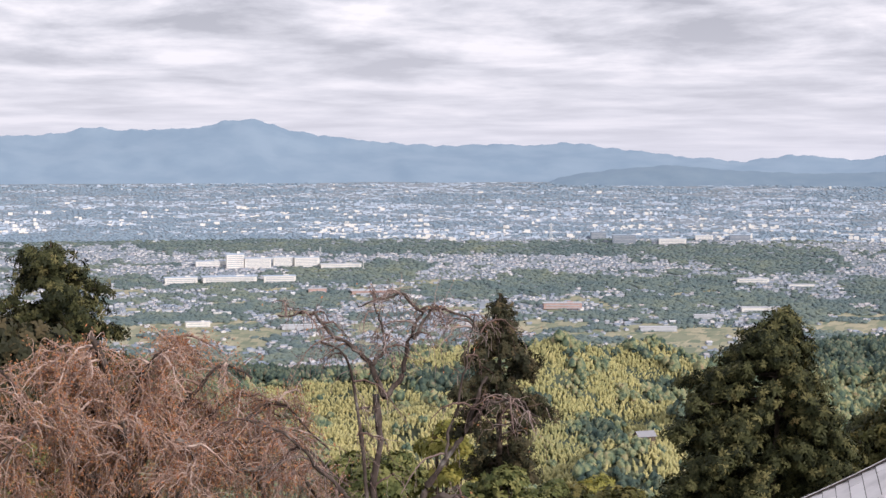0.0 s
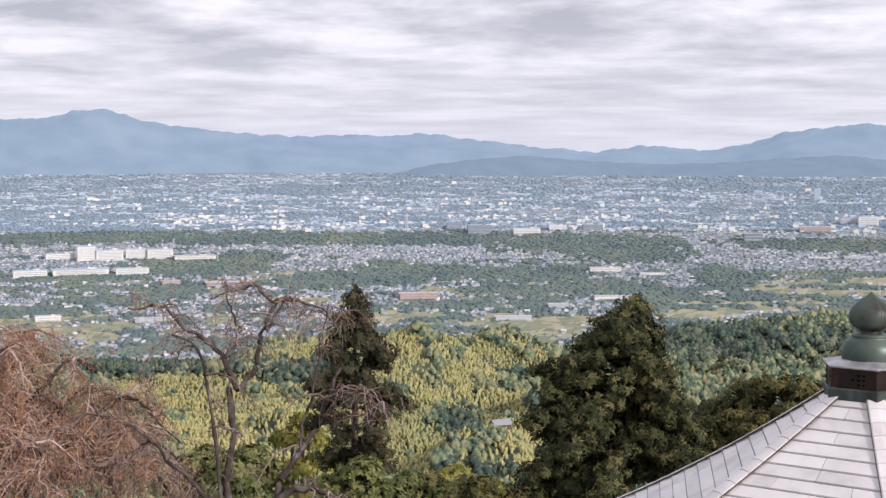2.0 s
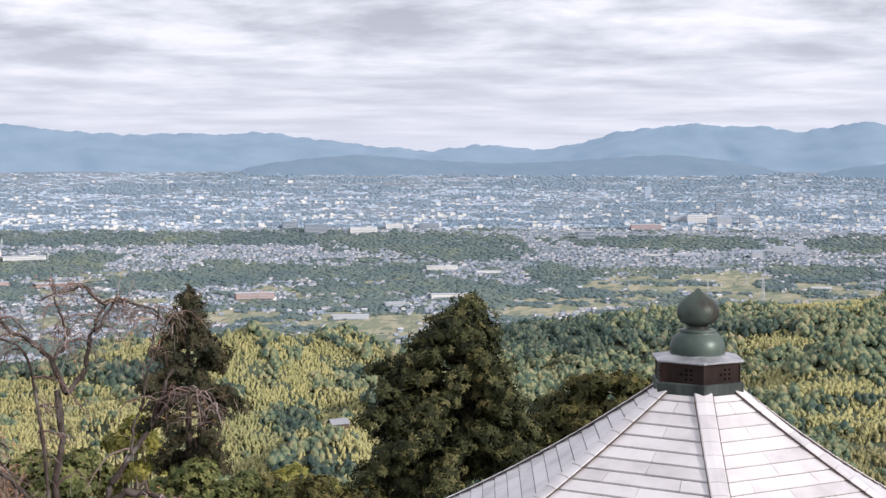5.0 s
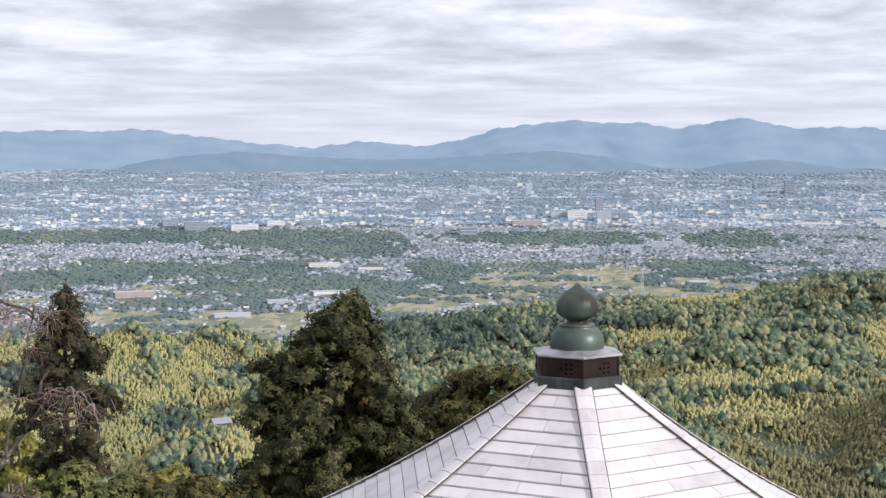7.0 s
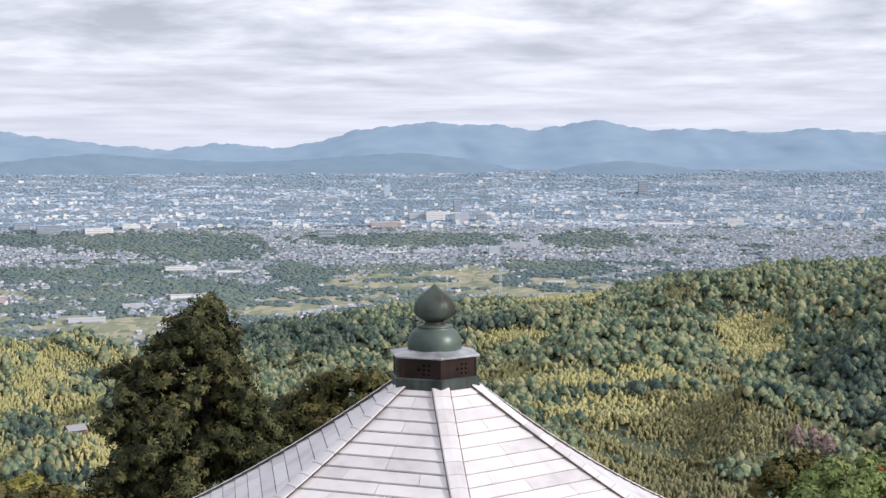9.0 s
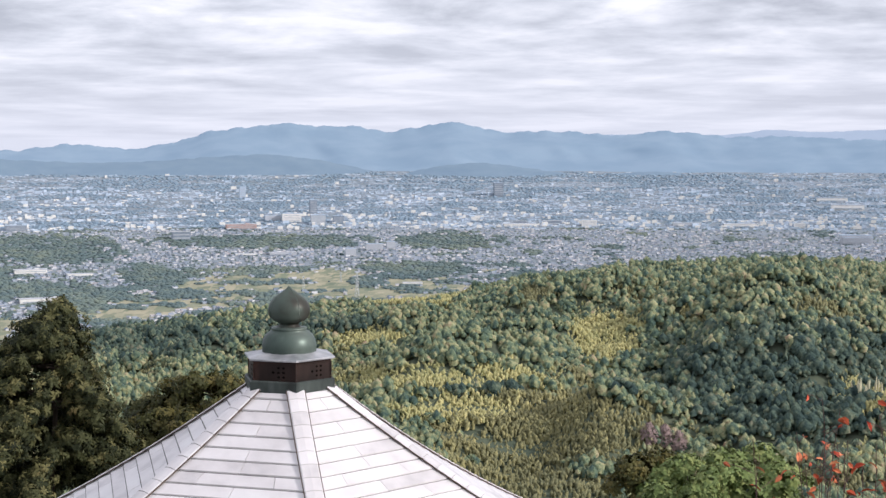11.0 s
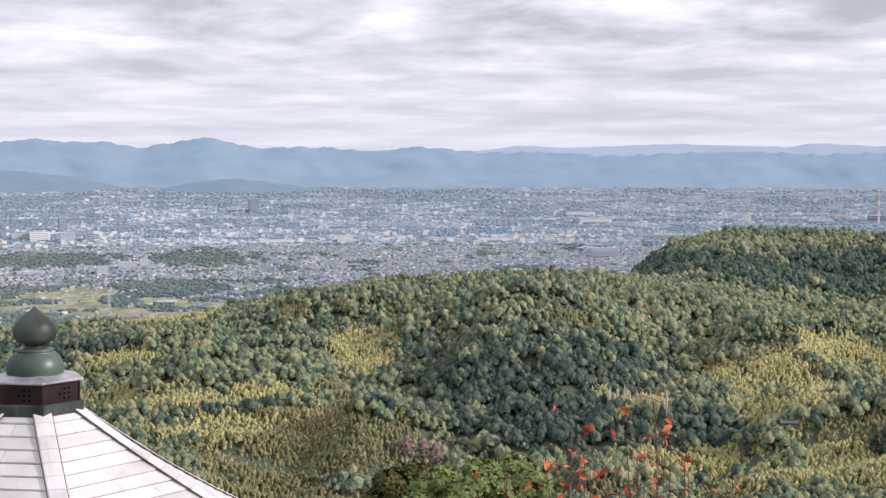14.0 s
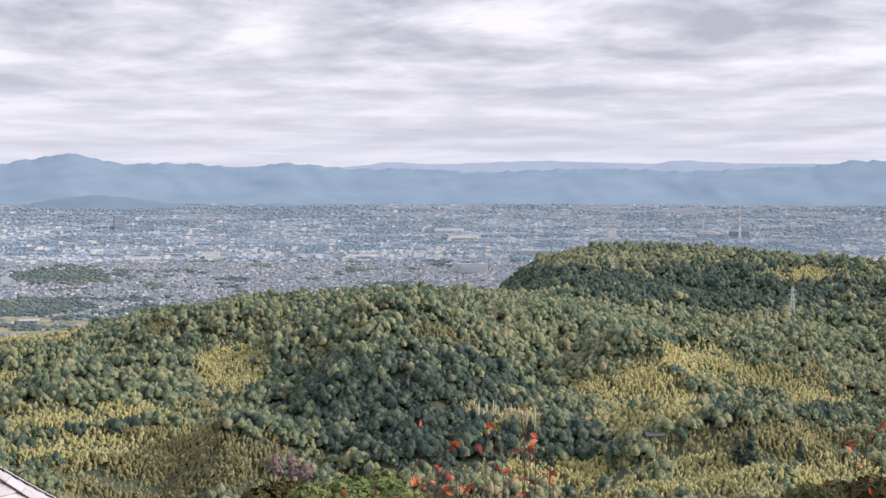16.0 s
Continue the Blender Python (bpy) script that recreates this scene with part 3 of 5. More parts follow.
def small_house(p, turn, unit):
    """A village house: walls, and a tiled roof with eaves; alike houses share their meshes."""
    if not HOUSE_PARTS:
        for k in range(6):
            w, dp, h = rng.uniform(0.8, 1.25), rng.uniform(0.6, 0.9), rng.uniform(0.45, 0.66)
            wall = mesh_obj("wall", HOUSE_V[:10] * (w, dp, h), HOUSE_F[:10], M_VILLAGEWALL)
            roof = mesh_obj("roof", HOUSE_V[10:] * (w, dp, h), HOUSE_F[10:] - 10, M_VILLAGEROOF)
            HOUSE_PARTS.append((wall.data, roof.data))
            bpy.data.objects.remove(wall), bpy.data.objects.remove(roof)
    root = new("village_house")
    root.matrix_world = Matrix.Translation(p) @ Matrix.Rotation(turn, 4, "Z") @ Matrix.Scale(unit, 4)
    tagged(root, "small village house with a grey tiled roof", "house", "village houses")
    for name, me in zip(("wall", "roof"), HOUSE_PARTS[int(rng.integers(0, 6))]):
        ob = new(name, me)
        ob.parent = root


def lattice(u, v, seed):
    """Smooth value noise from 0 to 1 on a grid of unit cells."""
    iu, iv = np.floor(u), np.floor(v)
    fu, fv = u - iu, v - iv
    fu, fv = fu * fu * (3 - 2 * fu), fv * fv * (3 - 2 * fv)
    h = lambda a, b: np.modf(np.abs(np.sin(a * 127.1 + b * 311.7 + seed * 74.7) * 43758.5453))[0]
    return (h(iu, iv) * (1 - fu) + h(iu + 1, iv) * fu) * (1 - fv) + (h(iu, iv + 1) * (1 - fu) + h(iu + 1, iv + 1) * fu) * fv


def plain_cover():
    el = -8.2
    house_n = 0
    while el < -1.12:
        r = float(plain_range(el))
        d = float(drawn(r))
        s = d / r
        px = 47.1
        wide = max(9.5 / r * 2698, 3.7)          # a house's breadth in the picture's scale
        step = wide * 1.02 / px
        az = np.arange(-18, 59, step) + rng.normal(size=len(np.arange(-18, 59, step))) * step * 0.28
        e = el + rng.normal(size=len(az)) * 0.02
        rr = plain_range(np.minimum(e, -1.05))
        dd = drawn(rr)
        z = ground(az, dd)
        true_el = np.degrees(np.arctan2(z, dd))
        ok = np.abs(true_el - e) < 0.25           # only on the plain itself
        wood, field = in_blobs(az, e, WOODS), in_blobs(az, e, FIELDS)
        # groves, plots and hamlets mingle in long flat patches
        low = 0.17 if el < -3.3 else 0.085
        patch = 0.62 * lattice(az / 1.5, e / low, 1.0) + 0.38 * lattice(az / 0.45, e / (0.45 * low), 2.0)
        grove = 0.61 if el < -4.4 else 0.70 if el < -3.3 else 0.58
        kw = ok & (((wood > 0) & (wood > field)) | (patch > grove))
        kf = ok & ~kw & (((field > 0) & (patch < 0.56)) | ((patch < 0.30) & (el < -4.8)))
        ku = ok & ~kw & ~kf
        at = spot(az, dd, z)
        unit = wide / 2698 * dd                    # that breadth in drawn metres
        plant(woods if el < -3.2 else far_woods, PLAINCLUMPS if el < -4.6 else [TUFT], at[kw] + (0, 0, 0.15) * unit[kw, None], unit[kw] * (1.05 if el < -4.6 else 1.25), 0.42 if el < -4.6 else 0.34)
        # scattered trees and empty lots among the houses
        dice = rng.random(len(az))
        dense = lattice(az / 0.9, e / 0.10, 3.0)
        tree = ku & (dice < (0.20 if el < -4.4 else 0.10) + 0.20 * (1 - dense))
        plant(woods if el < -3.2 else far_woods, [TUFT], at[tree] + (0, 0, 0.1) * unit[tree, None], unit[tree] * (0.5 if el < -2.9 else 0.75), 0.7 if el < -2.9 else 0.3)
        kh = ku & ~tree & (dice < 0.55 + 0.45 * dense)
        n = int(kh.sum())
        turn = -np.radians(az[kh]) + rng.choice([0.35, 0.35 + math.pi / 2], n) + rng.normal(size=n) * 0.12
        u = unit[kh]
        if el < -5.45 and house_n + n <= 300:
            for p, t2, uu in zip(at[kh], turn, u):
                house_n += 1
                small_house(p, t2, uu)
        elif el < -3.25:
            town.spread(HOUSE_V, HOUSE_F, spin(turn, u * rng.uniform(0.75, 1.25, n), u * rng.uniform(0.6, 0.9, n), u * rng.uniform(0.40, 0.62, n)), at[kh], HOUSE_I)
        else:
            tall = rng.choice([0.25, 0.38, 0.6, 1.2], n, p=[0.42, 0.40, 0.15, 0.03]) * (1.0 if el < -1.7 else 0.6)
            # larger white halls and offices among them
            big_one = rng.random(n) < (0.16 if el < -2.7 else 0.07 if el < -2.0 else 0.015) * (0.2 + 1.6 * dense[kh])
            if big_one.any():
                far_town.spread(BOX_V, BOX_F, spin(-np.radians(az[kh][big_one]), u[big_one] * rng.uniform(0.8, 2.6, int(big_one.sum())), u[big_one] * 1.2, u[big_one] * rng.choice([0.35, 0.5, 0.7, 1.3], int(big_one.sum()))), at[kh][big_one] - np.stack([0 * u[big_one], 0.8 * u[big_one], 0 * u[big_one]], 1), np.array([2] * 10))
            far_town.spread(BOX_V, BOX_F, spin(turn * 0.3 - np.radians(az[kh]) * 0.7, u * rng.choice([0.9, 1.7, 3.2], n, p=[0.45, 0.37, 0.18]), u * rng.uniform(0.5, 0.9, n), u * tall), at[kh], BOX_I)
        # paddies: long plots side by side
        nf = int(kf.sum())
        if nf:
            wa, wd = np.degrees(unit[kf] / dd[kf]) * rng.uniform(0.6, 1.5, nf), unit[kf] * rng.uniform(1.0, 2.2, nf)
            skew = 0.4 * wa
            lift = rng.uniform(0.2, 0.5, nf)
            ring = [spot(az[kf] + ca * wa + cd * skew, dd[kf] + cd * wd, ground(az[kf] + ca * wa + cd * skew, dd[kf] + cd * wd) + lift) for ca, cd in ((-1, -1), (1, -1), (1, 1), (-1, 1))]
            base = np.arange(nf)[:, None] * 4
            fields.add(np.stack(ring, 1).reshape(-1, 3), np.concatenate([base + (0, 1, 2), base + (0, 2, 3)]))
        el += max(0.045, 0.50 * wide / px * min(1.0, DROP / r * 4.5)) if el < -2.9 else 0.048


plain_cover()
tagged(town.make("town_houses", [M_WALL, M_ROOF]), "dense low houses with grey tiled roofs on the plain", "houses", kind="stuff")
tagged(far_woods.make("far_plain_trees", M_FARWOOD, smooth=True), "strips of trees through the far city, haze put into their blue colour", "trees", kind="stuff")
tagged(far_town.make("far_city", [M_FARWALL, M_FARROOF, M_WHITE]), "far city blocks filling the plain, haze put into their pale colour", "city", kind="stuff")
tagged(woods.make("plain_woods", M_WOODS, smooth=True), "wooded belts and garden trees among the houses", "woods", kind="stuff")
tagged(fields.make("rice_fields", M_FIELD), "green and straw-coloured rice fields between the villages", "fields", kind="stuff")


# ---- the hexagonal temple hall ----
def part(name, v, f, material, parent, label="", smooth=False, index=None):
    ob = mesh_obj(name, v, f, material, index, parent, smooth)
    if label:
        ob["label"] = label
    return ob


def holder(name, at=(0, 0, 0), turn=0.0):
    e = new(name)
    e.matrix_world = pose(*at, 0, 0, turn)
    return e


def lathe(profile, n=40):
    """A turned shape from (radius, height) pairs."""
    a = np.arange(n) / n * TAU
    v = np.array([(r * math.cos(t), r * math.sin(t), z) for r, z in profile for t in a])
    f = []
    for k in range(len(profile) - 1):
        for j in range(n):
            p, q = k * n + j, k * n + (j + 1) % n
            f += [(p, q, q + n), (p, q + n, p + n)]
    return v, np.array(f)


def tube(points, radii, sides=5):
    """A limb through points, tapering."""
    p = np.asarray(points, float)
    n = len(p)
    t = np.gradient(p, axis=0)
    t /= np.linalg.norm(t, axis=1)[:, None] + 1e-9
    ref = np.where(np.abs(t[:, 2:3]) > 0.9, np.array([[1.0, 0, 0]]), np.array([[0, 0, 1.0]]))
    a = np.cross(t, ref)
    a /= np.linalg.norm(a, axis=1)[:, None] + 1e-9
    b = np.cross(t, a)
    ang = np.arange(sides) / sides * TAU
    ring = np.cos(ang)[None, :, None] * a[:, None] + np.sin(ang)[None, :, None] * b[:, None]
    v = (p[:, None] + ring * np.asarray(radii, float)[:, None, None]).reshape(-1, 3)
    i = np.arange((n - 1) * sides)
    k, j = i // sides, i % sides
    q0, q1 = k * sides + j, k * sides + (j + 1) % sides
    f = np.concatenate([np.stack([q0, q1, q1 + sides], 1), np.stack([q0, q1 + sides, q0 + sides], 1)])
    return v, f


def hexring(r, z, twist=0.0):
    return [(r * math.cos(math.pi / 3 * k + twist), r * math.sin(math.pi / 3 * k + twist), z) for k in range(6)]


def hexstack(rings, cap=True):
    """A six-sided solid through rings of (radius, height), each corner kept sharp."""
    v, f = [], []
    for r, z in rings:
        v += hexring(r, z)
    for k in range(len(rings) - 1):
        for j in range(6):
            p, q = k * 6 + j, k * 6 + (j + 1) % 6
            f += [(p, q, q + 6), (p, q + 6, p + 6)]
    if cap:
        top = (len(rings) - 1) * 6
        f += [(top, top + k, top + k + 1) for k in range(1, 5)]
        f += [(0, k + 1, k) for k in range(1, 5)]
    return np.array(v), np.array(f)


M_PLATE = mat("silvered_roof_plate", [(0.22, (0.54, 0.505, 0.50)), (0.42, (0.72, 0.675, 0.665)), (0.58, (0.80, 0.755, 0.745)), (0.8, (0.86, 0.825, 0.81))], by="object", island=0.28, scale=2.2, detail=9.0, rough=0.42, metal=0.15, bump=0.14, bump_scale=5.0, spec=0.5)
M_SEAM = mat("dark_seam", [(0.3, (0.075, 0.05, 0.04)), (0.7, (0.13, 0.09, 0.07))], scale=8, rough=0.6)
M_PATINA = mat("green_bronze", [(0.28, (0.045, 0.055, 0.048)), (0.45, (0.085, 0.112, 0.096)), (0.6, (0.125, 0.155, 0.132)), (0.75, (0.19, 0.21, 0.18))], scale=2.2, detail=8, rough=0.42, metal=0.35, bump=0.1, bump_scale=30, squash=(1, 1, 0.35))
M_JEWEL = mat("stained_bronze", [(0.34, (0.032, 0.028, 0.024)), (0.46, (0.060, 0.060, 0.050)), (0.57, (0.085, 0.105, 0.088)), (0.75, (0.12, 0.145, 0.122))], scale=1.6, detail=7, rough=0.45, metal=0.3, bump=0.1, bump_scale=30)
M_SKIRT = mat("dark_skirting", [(0.3, (0.040, 0.045, 0.042)), (0.55, (0.075, 0.088, 0.080)), (0.75, (0.13, 0.145, 0.135))], scale=5, detail=8, rough=0.5, metal=0.3, squash=(1, 1, 0.4))
M_HOLE = mat("hole_shade", [(0.3, (0.004, 0.004, 0.004)), (0.7, (0.008, 0.007, 0.006))], rough=0.95, spec=0.0)
M_BRONZE = mat("brown_copper", [(0.25, (0.022, 0.018, 0.017)), (0.5, (0.045, 0.030, 0.026)), (0.75, (0.10, 0.055, 0.044))], scale=4, rough=0.45, metal=0.4, squash=(1, 1, 0.4))
M_CAPLEAD = mat("pale_cap", [(0.3, (0.26, 0.27, 0.28)), (0.5, (0.40, 0.40, 0.41)), (0.7, (0.56, 0.55, 0.56))], scale=5, detail=8, rough=0.35, metal=0.4)
M_TIMBER = mat("weathered_timber", [(0.3, (0.10, 0.075, 0.055)), (0.7, (0.17, 0.13, 0.10))], scale=3, squash=(1, 1, 0.2))

APEX_AZ, APEX_R = 21.05, 22.0
APEX = spot(APEX_AZ, APEX_R, APEX_R * math.tan(radians(-9.42)) + 0.215) + (0.077, -0.011, 0)
hall = tagged(holder("temple_hall", APEX), "hexagonal temple hall with a silvery metal-plated roof and bronze finial", "hall")
# a corner of the hexagon points a little to the right of the viewer
HEAD = -90 - APEX_AZ + 8.0
hall.matrix_world = pose(*APEX, 0, 0, HEAD)


def roof_r(s):
    """Radius and drop of the concave roof, s metres out along a hip."""
    return 0.58 + s, -(0.705 * s - 0.028 * s * s)


ROW, ROWS_N = 0.212, 29
hips = [radians(60 * k) for k in range(6)]


def face_point(k, s, w):
    """A point of face k: s out along the slope, w from 0 at one hip to 1 at the next."""
    r, z = roof_r(s)
    p0 = np.array((r * math.cos(hips[k]), r * math.sin(hips[k])))
    p1 = np.array((r * math.cos(hips[(k + 1) % 6]), r * math.sin(hips[(k + 1) % 6])))
    p = p0 + (p1 - p0) * w
    return np.array((p[0], p[1], z))


roof = part("roof", *hexstack([(roof_r(s)[0], roof_r(s)[1] - 0.06) for s in np.linspace(6.2, 0, 24)], cap=False), M_SEAM, hall)
for k in range(6):
    for row in range(ROWS_N):
        s0, s1 = row * ROW, (row + 1) * ROW
        length = roof_r(s1)[0]
        n = max(1, round(length / 1.25))
        cuts = [0.0] + [(j + (0.5 if row % 2 else 0.0)) / n for j in range(0 if row % 2 else 1, n)] + [1.0]
        cuts = sorted(set(cuts))
        for w0, w1 in zip(cuts[:-1], cuts[1:]):
            g = 0.004 / length
            up = rng.uniform(0, 0.002)
            a, b = face_point(k, s0 + 0.004, w0 + g), face_point(k, s0 + 0.004, w1 - g)
            c, d = face_point(k, s1 - 0.004, w1 - g), face_point(k, s1 - 0.004, w0 + g)
            lift_hi, lift_lo = np.array((0, 0, -0.034 + up)), np.array((0, 0, -0.012 + up))
            drop = np.array((0, 0, -0.022))
            v = [a + lift_hi, b + lift_hi, c + lift_lo, d + lift_lo, a + lift_hi + drop, b + lift_hi + drop, c + lift_lo + drop, d + lift_lo + drop]
            f = [(0, 2, 1), (0, 3, 2), (3, 6, 2), (3, 7, 6), (0, 7, 3), (0, 4, 7), (1, 6, 5), (1, 2, 6)]
            part("roof_plate", v, f, M_PLATE, roof)
    # the hip's cap, in lengths that follow the rows, with a standing seam on each side
    for row in range(ROWS_N):
        s0, s1 = row * ROW, (row + 1) * ROW - 0.008
        v = []
        for s, lift in ((s0, 0.0), (s1, 0.004)):
            r, z = roof_r(s)
            along = np.array((-math.sin(hips[k]), math.cos(hips[k]), 0))
            base = np.array((r * math.cos(hips[k]), r * math.sin(hips[k]), z + lift))
            for w, dz in ((-0.125, -0.028), (-0.11, -0.012), (0, -0.002), (0.11, -0.012), (0.125, -0.028)):
                v.append(base + along * w + (0, 0, dz))
        f = [t for j in range(4) for t in ((j, j + 5, j + 6), (j, j + 6, j + 1))]
        f += [(5, 6, 7), (5, 7, 8), (5, 8, 9)]
        part("hip_cap", v, f, M_PLATE, roof)
    for side in (-1, 1):
        v, f = [], []
        for j, s in enumerate(np.linspace(0, ROW * ROWS_N, 24)):
            r, z = roof_r(s)
            along = np.array((-math.sin(hips[k]), math.cos(hips[k]), 0))
            base = np.array((r * math.cos(hips[k]), r * math.sin(hips[k]), z - 0.045)) + along * side * 0.131
            v += [base - along * 0.006, base + along * 0.006, base - along * 0.006 + (0, 0, 0.016), base + along * 0.006 + (0, 0, 0.016)]
            if j:
                p, q = 4 * (j - 1), 4 * j
                f += [(p + 2, q + 3, p + 3), (p + 2, q + 2, q + 3), (p, q + 2, p + 2), (p, q, q + 2), (p + 1, p + 3, q + 3), (p + 1, q + 3, q + 1)]
        part("hip_seam", v, f, M_SEAM, roof, "dark seam beside a hip")
# eaves, walls and floor of the hall below
edge_r, edge_z = roof_r(6.2)
part("eaves", *hexstack([(edge_r - 0.25, edge_z - 0.32), (edge_r + 0.02, edge_z - 0.30), (edge_r + 0.02, edge_z - 0.06), (edge_r - 0.2, edge_z - 0.04)]), M_TIMBER, hall, "dark timber eaves")
hall_floor = float(ground(APEX_AZ, APEX_R)) - float(APEX[2]) - 2.0
part("wall", *hexstack([(4.6, hall_floor), (4.6, edge_z - 0.1)]), M_TIMBER, hall, "weathered timber walls")

# the dew basin: a six-sided copper box under a pale lid, then bowl and flaming jewel
basin = part("dew_basin", *hexstack([(0.635, 0.04), (0.635, 0.31)]), M_BRONZE, hall, "brown copper box with pierced holes")
part("plinth", *hexstack([(0.70, -0.10), (0.70, 0.045), (0.68, 0.06), (0.63, 0.06)]), M_SKIRT, basin, "dark green-grey bronze skirting")
part("lid", *hexstack([(0.645, 0.335), (0.695, 0.345), (0.705, 0.362), (0.695, 0.375), (0.40, 0.43)]), M_CAPLEAD, basin, "pale metal lid with a sharp rim")
part("rim", *hexstack([(0.64, 0.295), (0.65, 0.33), (0.64, 0.34)]), M_BRONZE, basin)
RISE = -0.093
bowl = [(0.0, 0.48), (0.375, 0.48), (0.392, 0.52), (0.395, 0.60), (0.38, 0.68), (0.345, 0.75), (0.29, 0.80), (0.25, 0.82), (0.255, 0.83), (0.262, 0.845), (0.255, 0.86), (0.17, 0.87)]
part("bowl", *lathe([(r, z + RISE) for r, z in bowl]), M_PATINA, hall, "inverted green bronze bowl with a collar", smooth=True)
jewel = [(0.17, 0.86), (0.145, 0.89), (0.14, 0.915), (0.165, 0.935), (0.225, 0.96), (0.275, 1.005), (0.300, 1.06), (0.303, 1.12), (0.292, 1.18), (0.262, 1.24), (0.215, 1.295), (0.155, 1.34), (0.095, 1.38), (0.05, 1.41), (0.02, 1.44), (0.0, 1.465)]
part("jewel", *lathe([(r, z + RISE) for r, z in jewel]), M_JEWEL, hall, "onion-shaped bronze jewel with a dark underside", smooth=True)
# raised seams where the jewel's sheets meet, and angle strips on the box's corners
for k in range(4):
    t = radians(98 + 90 * k - HEAD)
    part("jewel_seam", *tube(np.array([((r + 0.001) * math.cos(t), (r + 0.001) * math.sin(t), z + RISE) for r, z in jewel[3:-1]]), [0.005] * (len(jewel) - 4), 4), M_PATINA, hall)
for x, y, z in hexring(0.637, 0.0):
    part("corner_strip", *tube(np.array([(x, y, 0.06), (x, y, 0.30)]), [0.014, 0.014], 6), M_BRONZE, basin)
# pierced holes in the copper box: discs of painted shade, clustered on each face
for k in range(6):
    a0 = hips[k] + math.pi / 6
    out, along = np.array((math.cos(a0), math.sin(a0), 0)), np.array((-math.sin(a0), math.cos(a0), 0))
    for u, w in ((0.0, 0.25), (0.075, 0.25), (-0.08, 0.185), (0.0, 0.185), (0.075, 0.185), (0.0, 0.12), (0.075, 0.12)):
        c = out * (0.635 * math.cos(math.pi / 6) + 0.003) + along * (u + 0.06) + (0, 0, w)
        ring = [c + along * 0.022 * math.cos(t) + np.array((0, 0, 0.017 * math.sin(t))) for t in np.arange(8) / 8 * TAU]
        part("hole", [c + out * 0.004] + ring, [(0, j + 1, (j + 1) % 8 + 1) for j in range(8)], M_HOLE, basin)


# ---- trees and shrubs near the terrace ----
def smooth_line(points, n, wobble=0.0, g=None):
    """A rounded line of n points through a few, with a little wobble."""
    p = np.asarray(points, float)
    s = np.concatenate([[0], np.cumsum(np.linalg.norm(np.diff(p, axis=0), axis=1))])
    u = np.linspace(0, s[-1], n)
    q = np.stack([np.interp(u, s, p[:, k]) for k in range(3)], 1)
    for _ in range(2):
        q[1:-1] = 0.25 * q[:-2] + 0.5 * q[1:-1] + 0.25 * q[2:]
    if wobble:
        q[1:] += np.cumsum((g or rng).normal(size=(n - 1, 3)) * wobble, 0) * 0.6
    return q


def turns_to(normal, g, scale):
    """Frames whose z follows the given directions, spun at random."""
    nrm = normal / (np.linalg.norm(normal, axis=1)[:, None] + 1e-9)
    rnd = g.normal(size=nrm.shape)
    a = np.cross(nrm, rnd)
    a /= np.linalg.norm(a, axis=1)[:, None] + 1e-9
    b = np.cross(nrm, a)
    return np.stack([a, b, nrm], 2) * np.asarray(scale)[:, None, None]


def spray(seed, n=8, droop=0.3, slim=0.15):
    """A fan of narrow scale-leaf fingers, slightly cupped."""
    g = np.random.default_rng(seed)
    v, f = [(0, 0, 0)], []
    for k in range(n):
        a = (k / n) * TAU + g.normal() * 0.2
        ln = 0.55 + 0.5 * g.random()
        way, side = np.array((math.cos(a), math.sin(a), 0)), np.array((-math.sin(a), math.cos(a), 0))
        lift = 0.2 * g.normal()
        m = len(v)
        v += [tuple(way * ln * 0.55 + side * slim + (0, 0, lift * 0.5 + 0.05)), tuple(way * ln * 0.55 - side * slim + (0, 0, lift * 0.5 + 0.05)), tuple(way * ln + (0, 0, lift - droop * ln))]
        f += [(0, m + 1, m), (m, m + 1, m + 2)]
    return np.array(v), np.array(f)


SPRAYS = [spray(60 + k) for k in range(5)]
LEAVES = [spray(80 + k, 6, 0.15, 0.26) for k in range(4)]

M_BARK = mat("brown_bark", [(0.25, (0.055, 0.042, 0.034)), (0.6, (0.11, 0.085, 0.068)), (0.85, (0.19, 0.165, 0.145))], scale=7, detail=8, rough=0.9, bump=0.6, bump_scale=40, squash=(1, 1, 0.3))
M_CHERRYBARK = mat("lichened_cherry_bark", [(0.25, (0.035, 0.027, 0.024)), (0.48, (0.075, 0.058, 0.05)), (0.62, (0.15, 0.125, 0.11)), (0.75, (0.42, 0.41, 0.38))], scale=5, detail=9, rough=0.9, bump=0.6, bump_scale=40)
M_TWIG = mat("weeping_twig", [(0.1, (0.19, 0.115, 0.09)), (0.5, (0.39, 0.265, 0.21)), (0.9, (0.60, 0.47, 0.41))], by="island", island=0.7, scale=3, rough=0.85)
M_DARKTWIG = mat("mauve_twig", [(0.1, (0.10, 0.065, 0.055)), (0.5, (0.20, 0.135, 0.115)), (0.9, (0.44, 0.36, 0.33))], by="island", island=0.7, scale=3, rough=0.85)
M_AUTUMN = mat("autumn_cherry_leaf", [(0.05, (0.32, 0.23, 0.12)), (0.35, (0.38, 0.22, 0.11)), (0.6, (0.43, 0.205, 0.10)), (0.85, (0.47, 0.18, 0.09)), (0.97, (0.50, 0.34, 0.16))], by="island", island=0.75, scale=1.2, rough=0.6)
